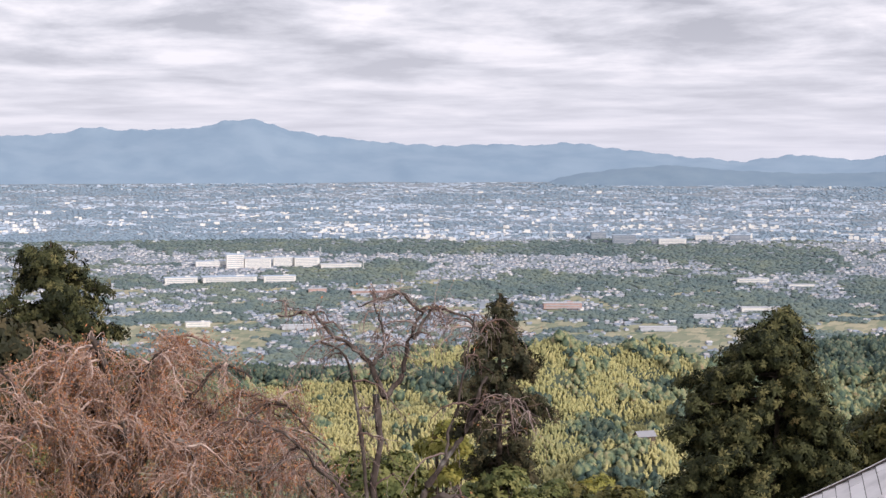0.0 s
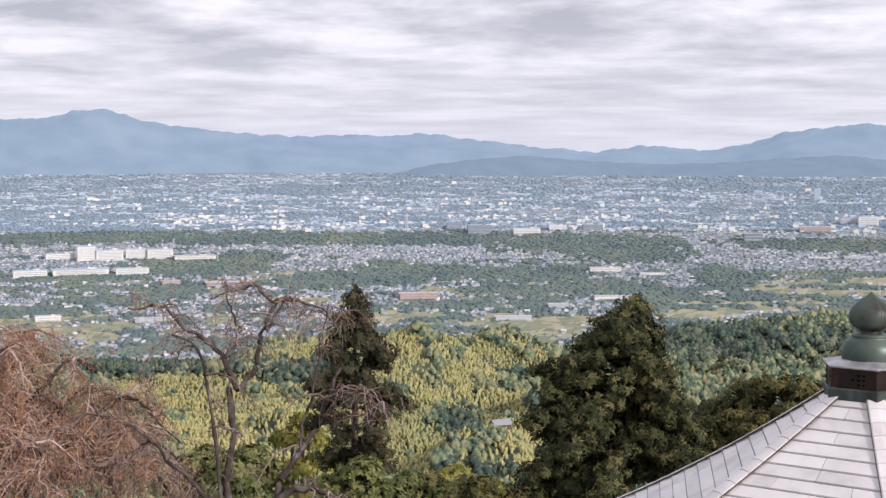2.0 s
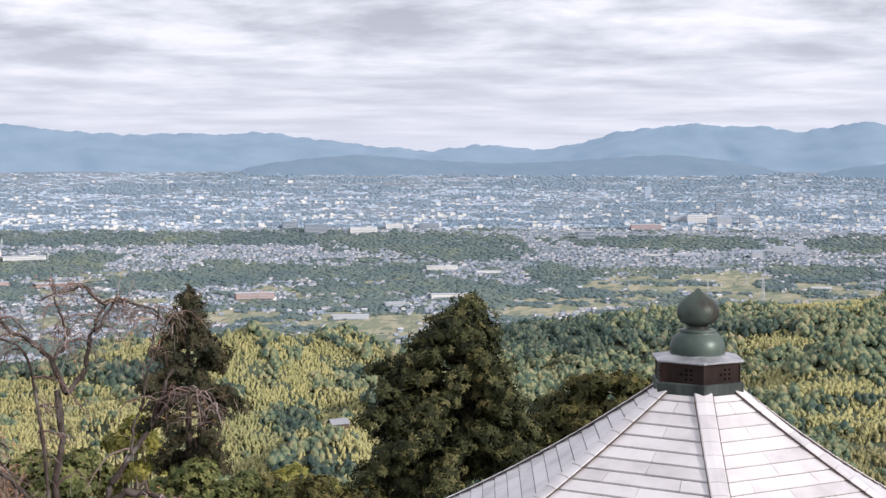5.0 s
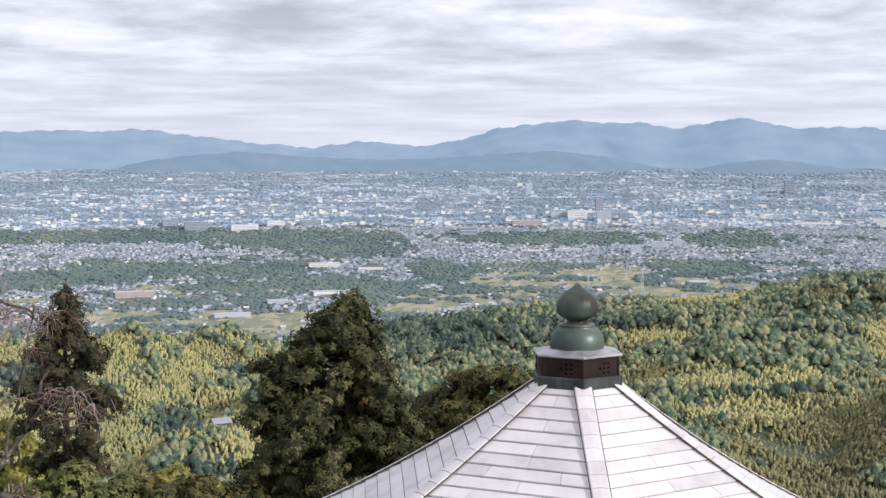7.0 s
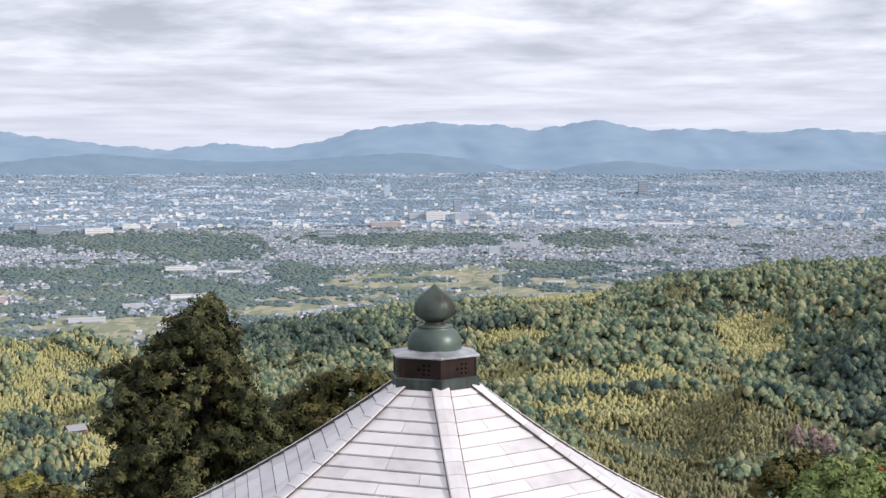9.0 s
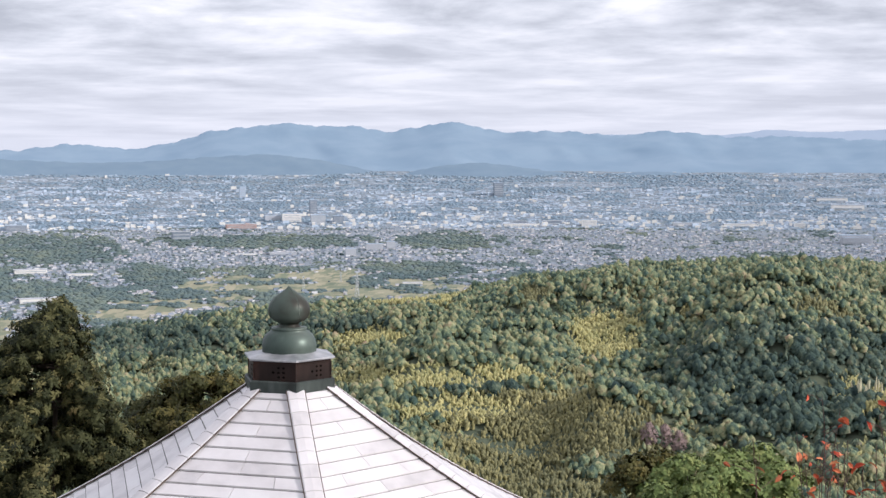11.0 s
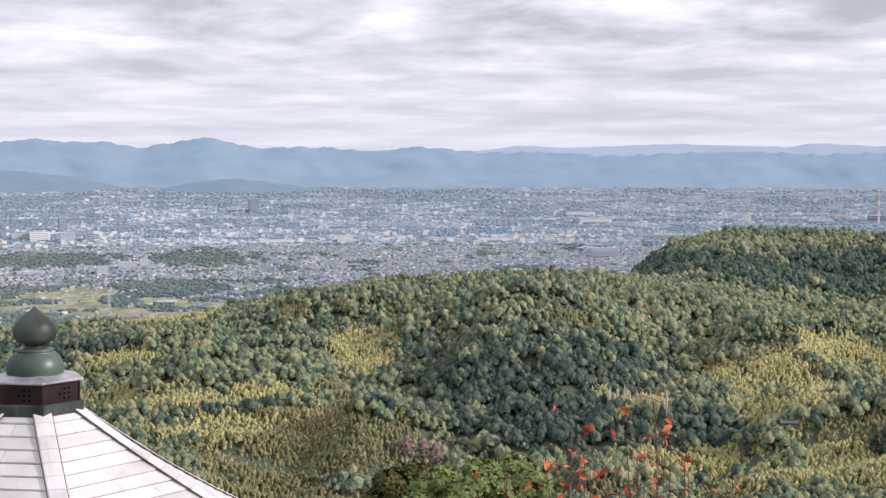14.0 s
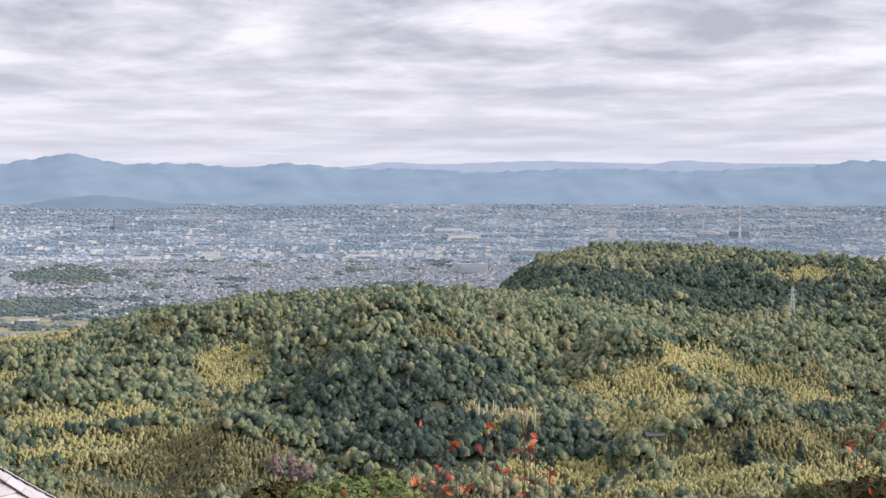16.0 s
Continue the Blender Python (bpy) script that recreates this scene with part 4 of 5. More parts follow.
M_HINOKI = mat("cypress_spray", [(0.2, (0.010, 0.014, 0.007)), (0.4, (0.030, 0.035, 0.015)), (0.58, (0.072, 0.076, 0.031)), (0.76, (0.163, 0.147, 0.060)), (0.95, (0.390, 0.200, 0.081))], by="island", island=0.6, scale=1.3, rough=0.6, big_scale=0.5, big=0.2)
M_DARKCONE = mat("dark_conifer_spray", [(0.15, (0.022, 0.025, 0.016)), (0.5, (0.048, 0.048, 0.025)), (0.85, (0.106, 0.081, 0.043))], by="island", island=0.6, scale=1.5, rough=0.6)
M_OAKLEAF = mat("brown_green_leaf", [(0.15, (0.032, 0.036, 0.014)), (0.45, (0.075, 0.076, 0.026)), (0.8, (0.15, 0.125, 0.042))], by="island", island=0.65, scale=1.5, rough=0.55)
M_SHRUB = mat("bright_shrub_leaf", [(0.1, (0.05, 0.066, 0.025)), (0.5, (0.11, 0.125, 0.042)), (0.9, (0.22, 0.21, 0.075))], by="island", island=0.65, scale=1.2, rough=0.55)
M_YELLOWSHRUB = mat("yellow_shrub_leaf", [(0.1, (0.10, 0.11, 0.03)), (0.5, (0.22, 0.21, 0.05)), (0.9, (0.36, 0.31, 0.08))], by="island", island=0.6, scale=1.2, rough=0.55)
M_BROADLEAF = mat("fresh_broad_leaf", [(0.1, (0.085, 0.12, 0.042)), (0.5, (0.165, 0.215, 0.07)), (0.9, (0.28, 0.30, 0.105))], by="island", island=0.65, scale=1.2, rough=0.55)
M_SAPBARK = mat("sapling_bark", [(0.3, (0.08, 0.05, 0.042)), (0.7, (0.16, 0.10, 0.085))], scale=6)
M_REDLEAF = mat("red_sapling_leaf", [(0.1, (0.40, 0.06, 0.03)), (0.5, (0.62, 0.13, 0.06)), (0.9, (0.70, 0.26, 0.12))], by="island", island=0.8, scale=3, rough=0.5)


def at(az, el, r):
    return spot(az, r, r * math.tan(radians(el)))


def evergreen(name, label, top, r, foot_az, outline, leaf, shapes, size, per_m2, seed, lean_noise=0.12, tiers=0.0, bark=None, reach=99.0):
    """A conifer: trunk, limbs and sprays. outline: pairs of depth below the top and half breadth, left and right, in metres."""
    g = np.random.default_rng(seed)
    tip = at(top[0], top[1], r)
    foot = spot(foot_az, r, float(ground(foot_az, r)) - 0.3)
    root = new(name)
    root.matrix_world = pose(*foot)
    tagged(root, label, "tree")
    tip = tip - foot
    h = tip[2]
    bend = lambda dep: tip * np.array((1, 1, 0)) * (1 - np.clip(np.asarray(dep, float) / min(h, 9.0), 0, 1))[..., None] + np.stack([0 * np.asarray(dep, float), 0 * np.asarray(dep, float), h - np.asarray(dep, float)], -1)
    deps = np.linspace(0.0, h, 30)
    tw = 0.02 + 0.014 * deps
    part("trunk", *tube(bend(deps), tw, 9), bark or M_BARK, root, smooth=True)
    dep_o, left_o, right_o = (np.array([o[k] for o in outline]) for k in range(3))
    right = np.array((math.cos(radians(foot_az)), -math.sin(radians(foot_az)), 0))
    away = np.array((math.sin(radians(foot_az)), math.cos(radians(foot_az)), 0))

    def width(dep, ang):
        c = np.cos(ang)
        w = np.where(c < 0, np.interp(dep, dep_o, left_o), np.interp(dep, dep_o, right_o))
        b = 0.5 * (np.interp(dep, dep_o, left_o) + np.interp(dep, dep_o, right_o))
        return np.abs(c) * w + (1 - np.abs(c)) * b

    crown = Pile()
    limbs = 0
    bottom = min(h * 0.93, reach)
    dep = 0.25
    while dep < bottom:
        ang = g.uniform(0, TAU)
        for turn in range(int(g.integers(2, 5))):
            ang += TAU / 3.3 + g.normal() * 0.4
            ln = float(width(dep, ang)) * (1 + g.normal() * lean_noise)
            way = right * math.cos(ang) + away * math.sin(ang)
            start = bend(dep)
            sag = 0.18 * ln
            pts = smooth_line([start, start + way * ln * 0.5 + (0, 0, 0.06 * ln), start + way * ln + (0, 0, -sag + 0.12 * ln)], 7, 0.02 * ln, g)
            if ln > 0.45 and limbs < 70:
                part("limb", *tube(pts, np.linspace(0.012 + 0.016 * ln, 0.006, 7), 5), bark or M_BARK, root)
                limbs += 1
            # sprays along the outer limb, in flattened pads
            pads = max(2, int(ln * per_m2))
            for u in g.uniform(0.30, 1.0, pads) ** 0.75:
                c = pts[0] + (pts[-1] - pts[0]) * u + (0, 0, 0.16 * ln * math.sin(u * 3.1))
                k = int(g.integers(6, 11))
                spreadv = g.normal(size=(k, 3)) * (0.75, 0.75, 0.34) * size * 1.25
                cc = c + spreadv
                nrm = spreadv + way * 0.35 * size + np.array((0, 0, 0.55 * size))
                s = size * g.uniform(0.6, 1.15, k)
                v, f = shapes[int(g.integers(0, len(shapes)))]
                crown.spread(v, f, turns_to(nrm, g, s), cc)
        dep += (0.09 + 0.006 * dep) * (1 + tiers * (1 + math.sin(dep * 5.5)))
    # the leader
    k = 26
    d = g.uniform(0, 0.5, k)
    crown.spread(*shapes[0], turns_to(g.normal(size=(k, 3)) + (0, 0, 0.8), g, size * g.uniform(0.5, 0.9, k)), bend(d) + g.normal(size=(k, 3)) * (0.10, 0.10, 0.03) * (0.2 + d)[:, None] * 2)
    part("crown", np.concatenate(crown.v), np.concatenate(crown.f), leaf, root)
    return root


evergreen("cypress_tree", "broad dark green cypress tree with dense flattened sprays", (12.75, -5.70), 45.0, 12.0,
          ((0, 0.02, 0.02), (0.3, 0.15, 0.08), (0.55, 0.60, 0.2), (0.8, 0.95, 0.32), (1.2, 1.35, 0.5), (2.0, 1.95, 0.8), (2.4, 2.35, 1.05), (2.9, 2.6, 1.5), (3.9, 2.85, 2.0), (5.4, 3.0, 2.6), (9, 3.2, 3.0), (18, 3.0, 3.0)), M_HINOKI, SPRAYS, 0.22, 5.6, 11, lean_noise=0.18, tiers=0.08, reach=6.5)
evergreen("slender_conifer", "slender dark conifer with ragged drooping tiers", (2.15, -5.25), 27.0, 2.05,
          ((0, 0.02, 0.02), (0.25, 0.08, 0.09), (0.55, 0.26, 0.24), (0.95, 0.46, 0.46), (1.35, 0.74, 0.68), (1.8, 0.98, 0.72), (2.3, 0.72, 0.80), (2.75, 0.58, 0.66), (3.2, 0.45, 0.50), (6, 0.5, 0.5), (12, 0.4, 0.4)), M_DARKCONE, SPRAYS, 0.11, 12, 12, lean_noise=0.28, tiers=0.45, reach=5.5)
evergreen("brown_green_tree", "tall evergreen with brownish-green leaf clusters", (-14.45, -3.22), 35.0, -14.9,
          ((0, 0.05, 0.05), (0.2, 0.3, 0.35), (0.45, 0.75, 0.6), (0.8, 0.9, 1.0), (1.3, 1.1, 1.2), (2.0, 1.3, 1.4), (2.7, 1.4, 1.7), (4, 1.6, 1.9), (8, 1.8, 1.8), (20, 1.6, 1.6)), M_HINOKI, SPRAYS, 0.16, 7.5, 13, lean_noise=0.34, tiers=0.5, reach=8.5)
evergreen("dark_evergreen", "dense dark evergreen with small leaves", (-15.9, -6.0), 30.0, -15.9,
          ((0, 0.3, 0.3), (0.3, 1.0, 0.9), (0.9, 1.3, 1.35), (1.6, 1.4, 1.6), (3, 1.5, 1.6), (12, 1.4, 1.4)), M_DARKCONE, LEAVES, 0.2, 7.0, 14, tiers=0.2, reach=4.5)
evergreen("dark_conifer", "dark conifer behind the temple roof", (18.2, -8.6), 52.0, 18.2,
          ((0, 0.5, 0.5), (0.3, 1.3, 1.0), (0.8, 1.9, 1.7), (1.6, 2.3, 2.3), (4, 2.5, 2.5), (20, 2.5, 2.5)), M_OAKLEAF, SPRAYS, 0.28, 3.5, 15, tiers=0.3, reach=4.5)
evergreen("dark_conifer", "dark conifer behind the temple roof", (15.9, -9.4), 54.0, 15.9,
          ((0, 0.2, 0.2), (0.5, 1.0, 1.0), (1.2, 1.6, 1.6), (4, 2.2, 2.2), (20, 2.2, 2.2)), M_HINOKI, SPRAYS, 0.28, 3.5, 16, tiers=0.3, reach=4.5)


def bush(name, label, leaf, az, el, r, breadth, tall, size, n, seed, category="shrub"):
    """A leafy mound with its stems, rooted in the slope."""
    g = np.random.default_rng(seed)
    top = at(az, el, r)
    base = float(ground(az, r)) - 0.2
    root = new(name)
    root.matrix_world = pose(top[0], top[1], base)
    tagged(root, label, category)
    h = top[2] - base
    stem = smooth_line([(0, 0, 0), (g.normal() * 0.2, g.normal() * 0.2, h * 0.5), (0, 0, h - tall * 0.4)], 9, 0.02, g)
    part("trunk", *tube(stem, np.linspace(0.05 + 0.012 * h, 0.02, 9), 7), M_BARK, root, smooth=True)
    crown = Pile()
    for k in range(max(7, int(n / 90))):
        w = g.normal(size=3)
        w /= np.linalg.norm(w)
        c = np.array((w[0] * breadth * 0.62, w[1] * breadth * 0.62, h - tall * 0.55 + w[2] * tall * 0.36))
        rad = breadth * g.uniform(0.28, 0.46)
        m = int(n / max(7, int(n / 90)))
        p = g.normal(size=(m, 3))
        p /= np.linalg.norm(p, axis=1)[:, None]
        p[:, 2] = np.abs(p[:, 2]) * 1.1 - 0.25
        v, f = LEAVES[k % 4]
        crown.spread(v, f, turns_to(p + g.normal(size=(m, 3)) * 0.45 + (0, 0, 0.4), g, size * g.uniform(0.6, 1.2, m)), c + p * rad * (1, 1, 0.8) * g.uniform(0.75, 1.0, (m, 1)))
        part("limb", *tube(smooth_line([stem[5], (stem[5] + c) / 2 + (0, 0, 0.1), c], 5), np.linspace(0.03, 0.012, 5), 4), M_BARK, root)
    part("crown", np.concatenate(crown.v), np.concatenate(crown.f), leaf, root)
    return root


bush("green_shrub", "yellow-green leafy shrub on the slope", M_SHRUB, -16.0, -9.3, 24.0, 0.9, 2.4, 0.13, 1600, 21)
bush("green_shrub", "yellow-green leafy shrub on the slope", M_SHRUB, -2.6, -10.6, 22.0, 1.0, 1.8, 0.12, 1600, 22)
bush("green_shrub", "yellow-green leafy shrub on the slope", M_YELLOWSHRUB, -0.2, -9.6, 30.0, 0.9, 2.2, 0.13, 1300, 23)
bush("green_shrub", "fresh green shrub below the slender conifer", M_SHRUB, 2.4, -11.5, 26.0, 1.0, 1.6, 0.12, 1500, 24)
bush("green_shrub", "fresh green shrub below the slender conifer", M_SHRUB, 4.2, -12.2, 40.0, 1.4, 2.0, 0.16, 1500, 25)
bush("olive_shrub", "dull olive shrub below the cypress", M_OAKLEAF, 7.3, -12.4, 42.0, 2.3, 2.6, 0.18, 2000, 26)
bush("olive_shrub", "dull olive shrub below the cypress", M_OAKLEAF, 5.2, -12.5, 40.0, 2.0, 2.2, 0.16, 1600, 27)
bush("yellow_shrub", "yellow autumn shrub on the slope", M_YELLOWSHRUB, 6.4, -11.9, 70.0, 2.0, 2.5, 0.24, 1100, 28)
bush("broadleaf_tree", "bright green broadleaf crown below the terrace", M_BROADLEAF, 38.4, -10.7, 75.0, 3.0, 5.0, 0.34, 2600, 29, "tree")
bush("broadleaf_tree", "bright green broadleaf crown below the terrace", M_BROADLEAF, 36.0, -11.2, 72.0, 2.4, 3.6, 0.34, 1800, 30, "tree")
bush("broadleaf_tree", "dark green broadleaf crown below the terrace", M_OAKLEAF, 34.6, -11.3, 80.0, 2.4, 3.6, 0.36, 1500, 31, "tree")
bush("broadleaf_tree", "dark green broadleaf crown below the terrace", M_SHRUB, 55.0, -10.9, 60.0, 2.2, 2.5, 0.28, 1600, 32, "tree")
bush("broadleaf_tree", "dark green broadleaf crown below the terrace", M_OAKLEAF, 57.2, -10.6, 60.0, 2.0, 2.5, 0.28, 1300, 33, "tree")


def hang(pile, leaves, starts, ways, g, length, thick, leaf_n, leaf_size):
    """Weeping twigs: each leaves its limb sideways, then falls; some leaves cling to it."""
    for p, w in zip(starts, ways):
        ln = length * g.uniform(0.35, 1.25)
        w = w + g.normal(size=3) * 0.7
        fall = g.uniform(0.1, 0.85)
        w /= np.linalg.norm(w)
        n = 6
        u = np.linspace(0, 1, n)[:, None]
        pts = p + w * ln * (0.85 - 0.5 * fall) * (1 - (1 - u) ** 2) + np.array((0, 0, -1.0)) * ln * fall * u ** 1.8 + np.cumsum(g.normal(size=(n, 3)) * 0.035 * ln, 0)
        pile.add(*tube(pts, np.linspace(thick, thick * 0.45, n), 3))
        if g.random() < 0.55:
            k = int(g.integers(2, n - 2))
            q = pts[k] + (np.array((g.normal(), g.normal(), -1.2)) * 0.22 * ln) * np.linspace(0, 1, 4)[:, None]
            pile.add(*tube(q, np.linspace(thick * 0.7, thick * 0.4, 4), 3))
        k = int(g.poisson(leaf_n))
        if k:
            v, f = leaves["shape"]
            c = pts[g.integers(2, n, k)] + g.normal(size=(k, 3)) * 0.03
            leaves["pile"].spread(v, f, turns_to(g.normal(size=(k, 3)), g, leaf_size * g.uniform(0.6, 1.2, k)), c)


LEAF_V = np.array([(0, 0, 0), (0.22, 0.5, 0.06), (-0.22, 0.5, 0.06), (0, 1.0, -0.12)])
LEAF_F = np.array([(0, 1, 2), (2, 1, 3)])


def cherry(name, label, root_at, trunks, seed, twig_n, twig_len, leaf_n, twig_r=0.0045, droop_from=0.25, bark=None):
    """A weeping cherry: limbs as lines in its own frame (right, away, up), twigs hung from them."""
    g = np.random.default_rng(seed)
    root = new(name)
    az = math.degrees(math.atan2(root_at[0], root_at[1]))
    root.matrix_world = pose(*root_at, 0, 0, -az)
    tagged(root, label, "tree")
    pile, leaves = Pile(), {"pile": Pile(), "shape": (LEAF_V, LEAF_F)}
    for j, (line, r0, r1, hung) in enumerate(trunks):
        n = 6 * len(line)
        pts = smooth_line(line, n, 0.020, g)
        part("trunk" if j == 0 else "limb", *tube(pts, np.linspace(r0, r1, n) * (1 + 0.12 * g.normal(size=n)), 7), M_CHERRYBARK, root, smooth=True)
        k = int(twig_n * hung)
        i = (droop_from + (1 - droop_from) * g.random(k)) * (n - 1)
        base = pts[np.clip(i.astype(int), 0, n - 1)]
        ways = g.normal(size=(k, 3)) * (1.0, 1.0, 0.25) + (0, 0, 0.45)
        # side shoots that arch before they fall
        hang(pile, leaves, base, ways, g, twig_len, twig_r, leaf_n, 0.035)
        for q in range(int(3 + 7 * hung)):
            b = pts[int(g.uniform(0.35, 1.0) * (n - 1))]
            w = g.normal(size=3) * (1, 1, 0.2)
            w /= np.linalg.norm(w)
            ln = g.uniform(0.4, 1.1) * twig_len
            u = np.linspace(0, 1, 9)[:, None]
            arch = b + w * ln * u + np.array((0, 0, 1)) * ln * (0.55 * u - 0.95 * u ** 2) + np.cumsum(g.normal(size=(9, 3)) * 0.012, 0)
            pile.add(*tube(arch, np.linspace(twig_r * 3.2, twig_r * 1.1, 9), 4))
            m = int(3 + 22 * hung)
            ii = g.integers(2, 9, m)
            hang(pile, leaves, arch[ii], w + g.normal(size=(m, 3)) * 0.6, g, twig_len * 0.7, twig_r * 0.8, leaf_n, 0.035)
    part("crown", np.concatenate(pile.v), np.concatenate(pile.f), bark or M_TWIG, root, "thin hanging pinkish-brown twigs")
    if leaves["pile"].v:
        part("foliage", np.concatenate(leaves["pile"].v), np.concatenate(leaves["pile"].f), M_AUTUMN, root, "sparse orange-brown autumn leaves")
    return root


# the open weeping cherry before the slender conifer: its frame has z = 0 at the eye's height
mid_az, mid_r = -2.25, 15.0
g0 = float(ground(mid_az, mid_r))
mid_root = spot(mid_az, mid_r, g0)
up = -g0
cherry("weeping_cherry", "nearly bare weeping cherry with arching dark limbs", mid_root, [
    ([(0.05, 0, 0), (0.0, 0, up - 4.6), (-0.02, 0, up - 3.40), (-0.05, 0.02, up - 3.08), (0.08, 0, up - 2.90), (0.02, 0, up - 2.66), (0.0, 0, up - 2.41)], 0.075, 0.030, 0.12),
    ([(0.0, 0, up - 2.41), (-0.11, -0.05, up - 2.08), (-0.18, -0.1, up - 1.98), (-0.40, -0.2, up - 1.80), (-0.58, -0.25, up - 1.58), (-0.94, -0.3, up - 1.60)], 0.030, 0.008, 0.5),
    ([(0.0, 0, up - 2.41), (0.24, 0.1, up - 2.22), (0.30, 0.12, up - 1.80), (0.43, 0.1, up - 1.61), (0.20, 0.0, up - 1.45), (-0.08, -0.1, up - 1.48), (-0.30, -0.15, up - 1.56)], 0.030, 0.008, 0.6),
    ([(0.30, 0.12, up - 1.85), (0.43, 0.2, up - 1.62), (0.56, 0.25, up - 1.57), (0.84, 0.3, up - 1.66), (1.0, 0.3, up - 1.96)], 0.020, 0.006, 0.35),
    ([(-0.11, -0.05, up - 2.08), (0.02, 0.05, up - 1.96), (-0.08, 0.1, up - 1.54), (-0.12, 0.1, up - 1.46)], 0.020, 0.007, 0.3),
    ([(0.0, -0.1, 0.2), (-0.08, -0.1, up - 3.38), (-0.11, -0.12, up - 2.83), (-0.14, -0.1, up - 2.45), (-0.19, -0.1, up - 2.2), (-0.3, -0.2, up - 1.95), (-0.5, -0.3, up - 1.9)], 0.05, 0.010, 0.45),
    ([(0.05, 0, up - 4.4), (0.40, -0.1, up - 3.38), (0.56, -0.15, up - 3.05), (0.81, -0.2, up - 2.77), (0.87, -0.2, up - 2.54), (1.03, -0.2, up - 2.25)], 0.050, 0.016, 0.12),
    ([(0.84, -0.2, up - 2.66), (1.05, -0.25, up - 2.45), (1.35, -0.3, up - 2.50), (1.6, -0.3, up - 2.75)], 0.022, 0.007, 0.3),
    ([(0.62, -0.15, up - 3.0), (0.68, -0.1, up - 2.70), (0.78, -0.05, up - 2.12), (0.84, 0, up - 1.65)], 0.018, 0.006, 0.12),
    ([(0.3, -0.2, up - 3.55), (0.56, -0.3, up - 3.28), (0.9, -0.4, up - 3.35), (1.2, -0.4, up - 3.5)], 0.05, 0.012, 0.25),
    ([(0.0, -0.1, up - 3.8), (-0.45, -0.3, up - 3.2), (-0.8, -0.4, up - 2.85), (-1.0, -0.5, up - 2.6), (-1.4, -0.5, up - 2.5)], 0.035, 0.008, 0.6),
], 51, 80, 0.46, 0.4, 0.0036, bark=M_DARKTWIG)

# the large russet weeping cherry
big_az, big_r = -12.2, 16.0
g1 = float(ground(big_az, big_r))
up = -g1
limbs = [([(0, 0, 0), (0.05, 0, up - 4.6), (-0.05, 0, up - 3.6), (0.02, 0.05, up - 2.9), (-0.05, 0, up - 2.35), (-0.22, -0.1, up - 1.95)], 0.16, 0.03, 0.5)]
gl = np.random.default_rng(5)
for k, (end_u, end_w, mid_w) in enumerate(((-0.9, -2.25, -1.9), (-0.35, -2.1, -1.84), (-1.5, -2.5, -2.05), (-1.5, -3.3, -2.9), (-1.1, -3.0, -2.65), (-0.75, -2.4, -2.15), (0.55, -2.05, -1.98), (0.95, -2.2, -1.98), (1.35, -2.35, -2.15), (1.75, -2.75, -2.35), (2.15, -3.2, -2.6), (1.9, -3.6, -2.9), (0.6, -2.8, -2.4), (-1.7, -3.3, -2.9), (1.2, -3.1, -2.6), (-0.9, -3.2, -2.7), (2.5, -3.6, -3.0), (0.2, -3.1, -2.6), (-0.4, -2.75, -2.35), (0.8, -3.5, -2.9), (1.5, -3.7, -3.0), (2.3, -3.9, -3.2), (-0.3, -3.6, -3.0), (-1.3, -3.8, -3.1))):
    dep = gl.uniform(-0.9, 0.9)
    s = gl.uniform(-4.4, -3.0)
    limbs.append(([(0.0, 0.02, up + s), (end_u * 0.4, dep * 0.4, up + (s + mid_w) / 2 + 0.25), (end_u * 0.75, dep * 0.8, up + mid_w), (end_u, dep, up + end_w)], 0.045, 0.009, 1.0))
cherry("russet_weeping_cherry", "large weeping cherry thick with russet twigs and leaves", spot(big_az, big_r, g1), limbs, 52, 54, 0.55, 6.0, 0.0050)


# red-leaved saplings at the terrace's edge
def sapling(az, el, r, tall, stems, seed, leaf_n):
    g = np.random.default_rng(seed)
    top = at(az, el, r)
    base = float(ground(az, r)) - 0.1
    root = new("red_sapling")
    root.matrix_world = pose(top[0], top[1], base, 0, 0, -az)
    tagged(root, "thin sapling with a few curled red-orange leaves", "sapling", "red saplings")
    leaves = Pile()
    h = top[2] - base
    curl = np.array([(0, 0, 0), (0.2, 0.3, 0.1), (-0.2, 0.3, 0.1), (0.24, 0.65, 0.02), (-0.24, 0.65, 0.02), (0, 1.0, -0.22), (0, 0.5, -0.04)])
    cf = np.array([(0, 6, 1), (0, 2, 6), (1, 6, 3), (2, 4, 6), (3, 6, 5), (4, 5, 6)])
    for k in range(stems):
        u = g.normal() * 0.16
        line = smooth_line([(u * 0.3, 0, 0), (u * 0.6, g.normal() * 0.1, h * 0.5), (u, g.normal() * 0.15, h - (0 if k == 0 else g.uniform(0.1, 0.6) * tall))], 16, 0.018, g)
        part("stem", *tube(line, np.linspace(0.008, 0.0024, 16), 5), M_SAPBARK, root)
        for q in range(leaf_n):
            p = line[int(g.integers(12, 16))] + (line[15] - line[12]) * g.uniform(-0.6, 0.0)
            tip = p + np.array((g.normal() * 0.10, g.normal() * 0.1, 0.05 + 0.06 * g.random()))
            part("twig", *tube(np.array([p, (p + tip) / 2 + (0, 0, 0.012), tip]), [0.003, 0.0025, 0.002], 4), M_SAPBARK, root)
            leaves.spread(curl, cf, turns_to(np.array([(g.normal(), g.normal(), 0.4 + g.random())]), g, [0.085 * g.uniform(0.7, 1.25)]), [tip])
    part("foliage", np.concatenate(leaves.v), np.concatenate(leaves.f), M_REDLEAF, root, "curled red-orange leaves")


